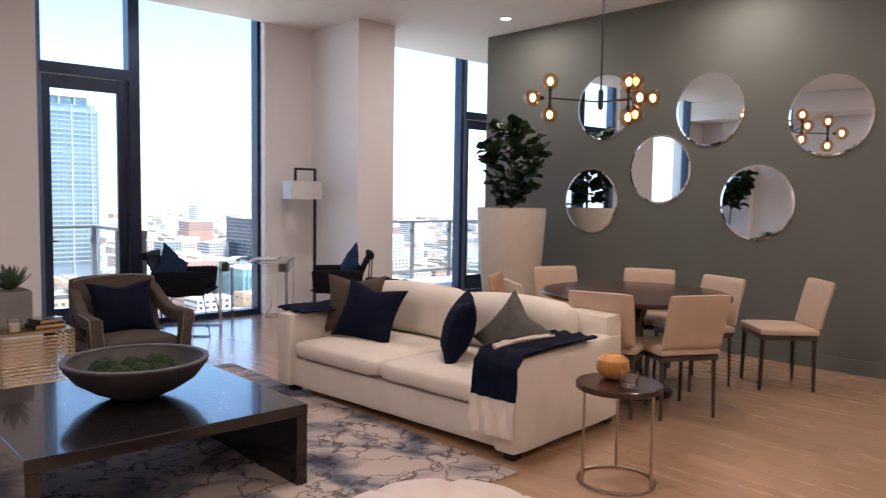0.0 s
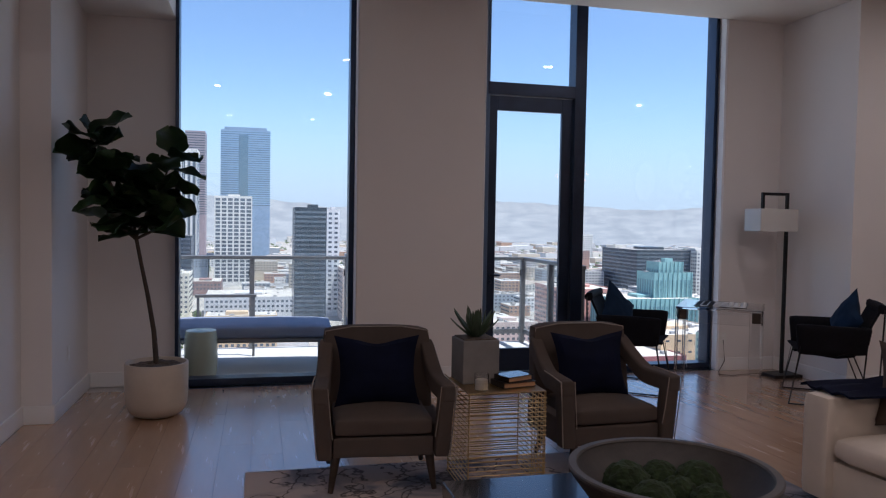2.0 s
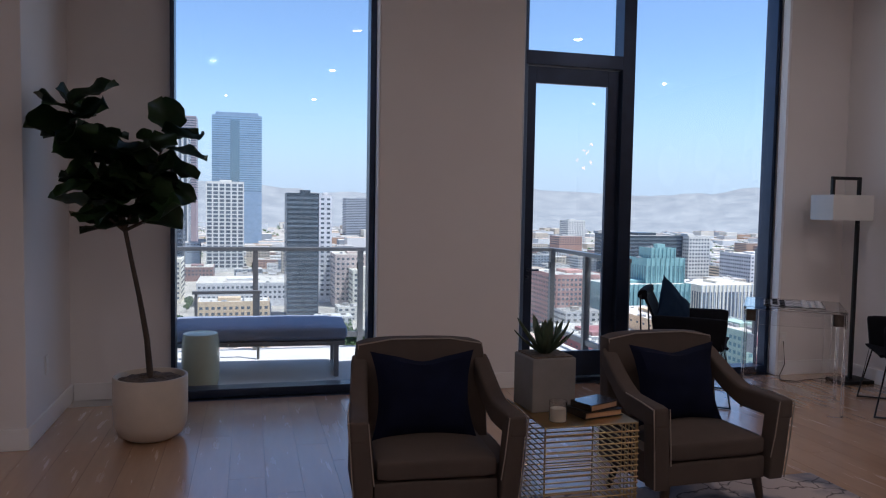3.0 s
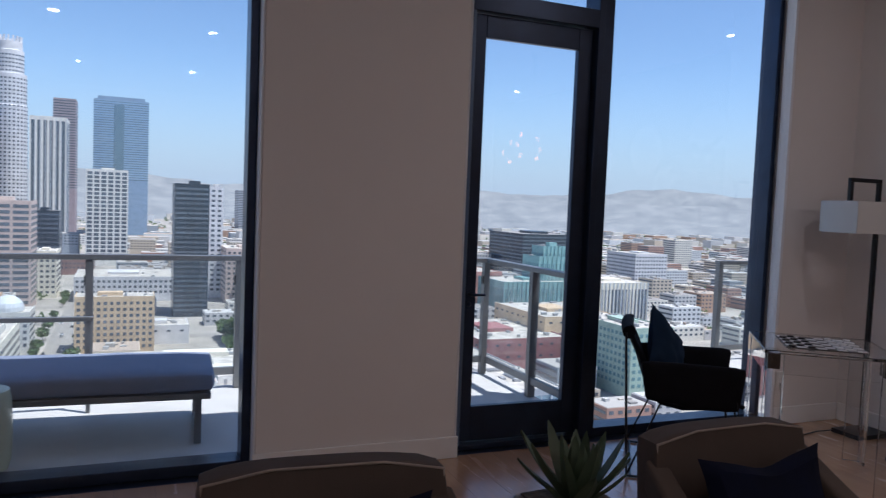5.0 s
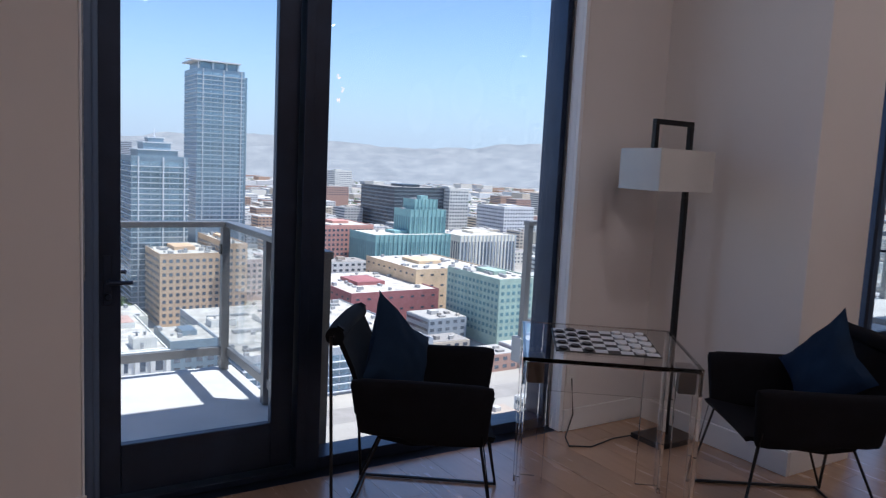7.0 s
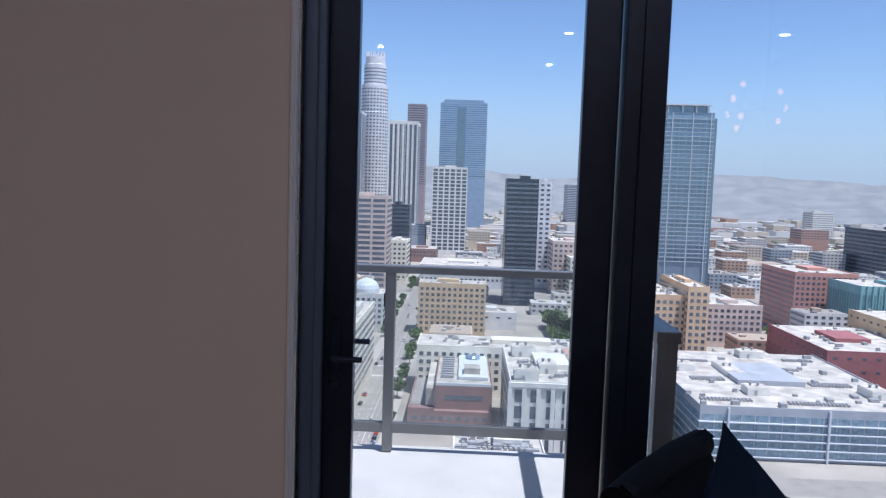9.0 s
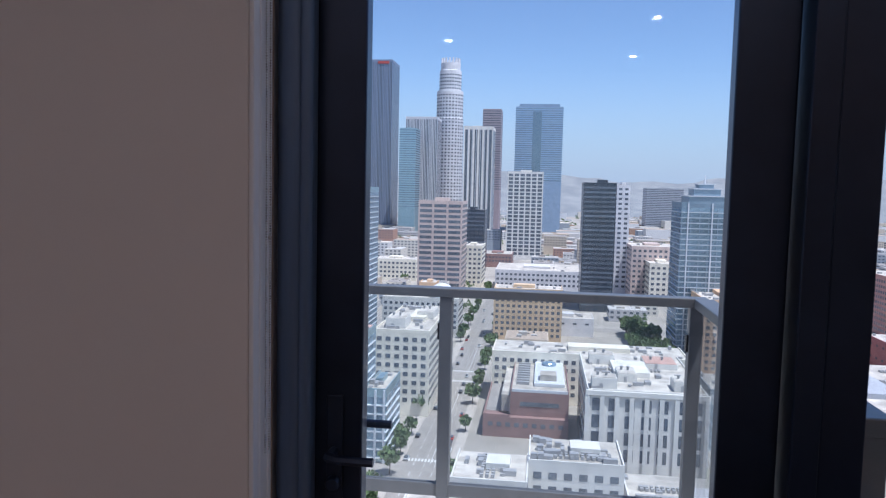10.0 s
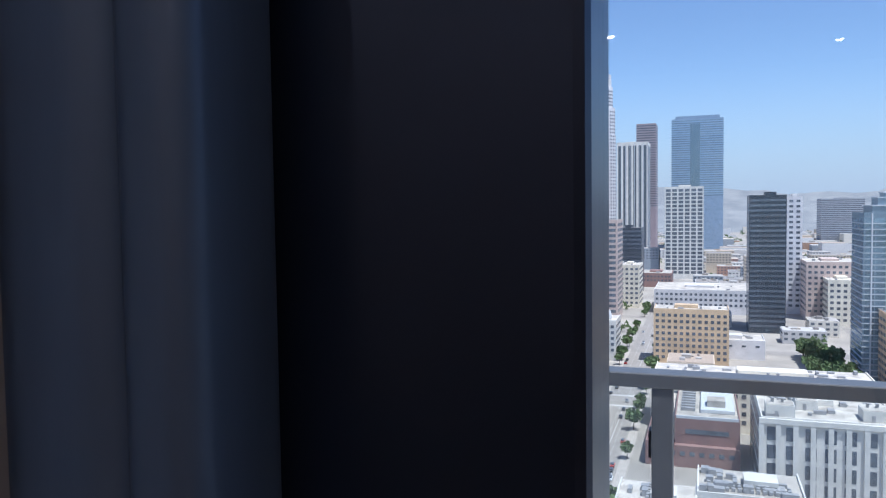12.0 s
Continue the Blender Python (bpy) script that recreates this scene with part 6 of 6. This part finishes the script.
y = 150.0
while y < 3300:
    cell = 22 + y * 0.022
    x = -0.75 * y - 60
    while x < 1.9 * y + 160:
        w = cell * rnd.uniform(0.5, 0.98)
        d = cell * rnd.uniform(0.55, 0.95)
        if rnd.random() < 0.90 and free(x, x + w, y, y + d):
            tall = rnd.random()
            h = rnd.uniform(5, 16) if tall < 0.7 else (rnd.uniform(16, 34) if tall < 0.95 else rnd.uniform(34, 58))
            if y < 480:
                h = min(h, rnd.uniform(8, 15))
            elif y < 900:
                h = min(h, rnd.uniform(14, 34))
            if y > 1300:
                h = min(h * 0.6, 26)
            z1 = GROUND + h
            add_box(blocks_v, blocks_f, x, x + w, y, y + d, GROUND, z1)
            add_box(roof_v, roof_f, x + 0.5, x + w - 0.5, y + 0.5, y + d - 0.5, z1 + 0.02, z1 + 0.3)
            if rnd.random() < 0.6:
                add_box(roof_v, roof_f, x + 0.3 * w, x + 0.5 * w, y + 0.4 * d, y + 0.6 * d, z1 + 0.3, z1 + 2.5)
            if y < 900:
                for _q in range(4):
                    ux, uy = x + rnd.uniform(0.08, 0.8) * w, y + rnd.uniform(0.08, 0.8) * d
                    add_box(roof_v, roof_f, ux, ux + rnd.uniform(1.2, 4.0), uy, uy + rnd.uniform(1.2, 3.5), z1 + 0.3, z1 + rnd.uniform(1.0, 2.2))
            if y < 1600:
                k = 0 if y < 1100 else 8
                z = z1 - 3.0
                while z > GROUND + 1.5 and k < 12:
                    nb = max(2, int(w / 4.5))
                    for q in range(nb):
                        xa = x + (q + 0.22) * w / nb
                        add_box(strip_v, strip_f, xa, xa + 0.5 * w / nb, y - 0.12, y + 0.02, z, z + 1.7)
                    add_box(strip_v, strip_f, x - 0.12, x + 0.02, y + 1, y + d - 1, z, z + 1.5)
                    z -= 3.9
                    k += 1
        x += cell
    y += cell


def stuff_mesh(name, vs, fs, material, label, category):
    me = bpy.data.meshes.new(name)
    me.from_pydata(vs, [], fs)
    me.materials.append(material)
    return tagged(new(name, me), label, category, kind="stuff")


stuff_mesh("far_city_blocks", blocks_v, blocks_f, M_FAR, "mass of mixed low city buildings reaching to the hills", "city")
M_FARROOF = mat("far_roofs", (0.5, 0.47, 0.43), 0.9)
rn = M_FARROOF.node_tree
rgeo = rn.nodes.new("ShaderNodeNewGeometry")
rramp = rn.nodes.new("ShaderNodeValToRGB")
rramp.color_ramp.interpolation = "CONSTANT"
for i, (p, c) in enumerate(((0.0, (0.42, 0.395, 0.36)), (0.3, (0.31, 0.285, 0.26)), (0.5, (0.52, 0.50, 0.47)), (0.68, (0.42, 0.34, 0.27)), (0.8, (0.27, 0.26, 0.25)), (0.9, (0.56, 0.50, 0.42)))):
    e = rramp.color_ramp.elements[i] if i < 2 else rramp.color_ramp.elements.new(p)
    e.position, e.color = p, (*c, 1)
rn.links.new(rgeo.outputs["Random Per Island"], rramp.inputs[0])
rn.links.new(rramp.outputs[0], rn.nodes["Principled BSDF"].inputs["Base Color"])
stuff_mesh("far_city_roofs", roof_v, roof_f, M_FARROOF, "pale flat roofs of the distant city", "roofs")
stuff_mesh("far_city_windows", strip_v, strip_f, C_WIN, "dark windows of the distant city", "windows")

tv, tf = [], []
for _ in range(4200):
    ty = rnd.uniform(420, 3200) if _ < 1200 else rnd.uniform(1100, 3400)
    tx = rnd.uniform(-0.7 * ty, 1.9 * ty)
    if not free(tx - 4, tx + 4, ty - 4, ty + 4):
        continue
    for _k in range(7):
        cx, cy, cz = tx + rnd.uniform(-5, 5), ty + rnd.uniform(-5, 5), GROUND + rnd.uniform(2, 9)
        s = rnd.uniform(1.2, 2.8)
        o = len(tv)
        tv.extend(((cx - s, cy, cz - s * 0.6), (cx + s, cy - s * 0.5, cz - s * 0.4), (cx + s * 0.3, cy + s, cz - s * 0.3), (cx, cy, cz + s)))
        tf.extend(((o, o + 1, o + 3), (o + 1, o + 2, o + 3), (o + 2, o, o + 3)))
stuff_mesh("far_trees", tv, tf, M_CANOPY, "scattered green treetops among the far buildings", "trees")

# hills on the horizon: the pale haze of distance is put into their emission
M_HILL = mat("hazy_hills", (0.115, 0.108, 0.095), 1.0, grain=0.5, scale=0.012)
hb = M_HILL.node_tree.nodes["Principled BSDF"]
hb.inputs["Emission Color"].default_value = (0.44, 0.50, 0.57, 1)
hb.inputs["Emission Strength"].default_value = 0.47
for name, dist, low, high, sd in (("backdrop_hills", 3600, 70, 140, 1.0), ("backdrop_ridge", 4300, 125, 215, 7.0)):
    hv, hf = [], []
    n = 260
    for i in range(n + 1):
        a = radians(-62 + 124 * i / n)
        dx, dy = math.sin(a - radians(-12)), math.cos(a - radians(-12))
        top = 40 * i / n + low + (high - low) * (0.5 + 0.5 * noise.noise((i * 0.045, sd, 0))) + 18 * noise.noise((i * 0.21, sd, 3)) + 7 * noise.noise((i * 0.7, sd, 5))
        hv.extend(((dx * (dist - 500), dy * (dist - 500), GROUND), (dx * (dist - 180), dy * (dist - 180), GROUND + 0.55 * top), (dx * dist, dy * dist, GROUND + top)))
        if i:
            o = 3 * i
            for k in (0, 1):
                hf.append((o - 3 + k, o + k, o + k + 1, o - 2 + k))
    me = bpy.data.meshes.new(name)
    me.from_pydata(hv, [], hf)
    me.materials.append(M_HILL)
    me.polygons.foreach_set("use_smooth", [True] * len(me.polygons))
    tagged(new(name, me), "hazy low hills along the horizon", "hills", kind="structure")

# the pale air over the horizon: an added glowing shell that thins upward
M_HAZEGLOW = bpy.data.materials.new("horizon_haze_glow")
M_HAZEGLOW.use_nodes = True
an = M_HAZEGLOW.node_tree
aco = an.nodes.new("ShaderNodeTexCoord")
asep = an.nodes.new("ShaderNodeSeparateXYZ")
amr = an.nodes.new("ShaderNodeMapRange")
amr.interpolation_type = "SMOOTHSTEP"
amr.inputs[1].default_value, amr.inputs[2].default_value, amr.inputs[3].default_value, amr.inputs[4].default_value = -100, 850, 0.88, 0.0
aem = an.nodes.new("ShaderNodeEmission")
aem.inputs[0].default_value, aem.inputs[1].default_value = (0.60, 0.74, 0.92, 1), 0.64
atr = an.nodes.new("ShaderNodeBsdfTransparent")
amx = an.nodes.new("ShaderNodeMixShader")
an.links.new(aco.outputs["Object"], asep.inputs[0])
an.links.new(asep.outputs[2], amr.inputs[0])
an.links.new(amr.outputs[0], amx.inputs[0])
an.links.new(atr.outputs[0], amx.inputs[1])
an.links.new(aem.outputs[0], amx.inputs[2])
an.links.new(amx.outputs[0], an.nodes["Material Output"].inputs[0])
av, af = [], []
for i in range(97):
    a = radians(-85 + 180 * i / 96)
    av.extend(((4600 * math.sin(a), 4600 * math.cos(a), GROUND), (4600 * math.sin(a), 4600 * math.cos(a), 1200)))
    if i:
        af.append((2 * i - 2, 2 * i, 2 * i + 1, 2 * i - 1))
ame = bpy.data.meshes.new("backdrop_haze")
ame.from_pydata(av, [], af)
ame.materials.append(M_HAZEGLOW)
tagged(new("backdrop_haze", ame), "glowing shell added for the pale haze low over the horizon", "sky", kind="structure")

# the street grid lies turned a little to the tower
CITY = pose(0, 0, 0, 0, 0, 0.6)
for ob in set(bpy.data.objects) - INDOORS:
    if ob.parent is None:
        ob.matrix_basis = CITY @ ob.matrix_basis

# ---- floor planks ----
random.seed(21)
PLANKS = []
PW, GAP = 0.185, 0.0014
nearm = [mesh_of("plank", bm_box(0, PW - GAP, 0, ln - GAP, 0, 0.006), M_WOOD) for ln in (1.2, 1.5, 1.9, 2.2)]
lens = (1.2, 1.5, 1.9, 2.2)
rest_v, rest_f = [], []
count = 0
for i in range(int(13.4 / PW) + 1):
    x = -3.45 + i * PW
    if x > 9.8:
        break
    y = -11.19 + random.uniform(-1.2, 0)
    while y < 0.0:
        j = random.randrange(4)
        ln = lens[j]
        y0, y1 = max(y, -11.19), min(y + ln, 0.019)
        whole = y0 == y and y1 == y + ln
        if y1 - y0 > 0.02:
            if whole and -3.46 < x < 3.2 and -6.6 < y and count < 290:
                p = new("plank", nearm[j])
                p.parent = floor
                p.matrix_basis = pose(x, y, -0.006)
                count += 1
            else:
                add_box(rest_v, rest_f, x, x + PW - GAP, y0, y1 - GAP, -0.006, 0.0)
        y += ln
me = bpy.data.meshes.new("plank_field")
me.from_pydata(rest_v, [], rest_f)
wood2 = M_WOOD.copy()
me.materials.append(wood2)
wn = wood2.node_tree
mr = [q for q in wn.nodes if q.type == "MAP_RANGE" and abs(q.inputs[3].default_value - 0.91) < 1e-3][0]
gi = wn.nodes.new("ShaderNodeNewGeometry")
wn.links.new(gi.outputs["Random Per Island"], mr.inputs[0])
pf = new("plank_field", me)
pf.parent = floor
pf["kind"] = "stuff"
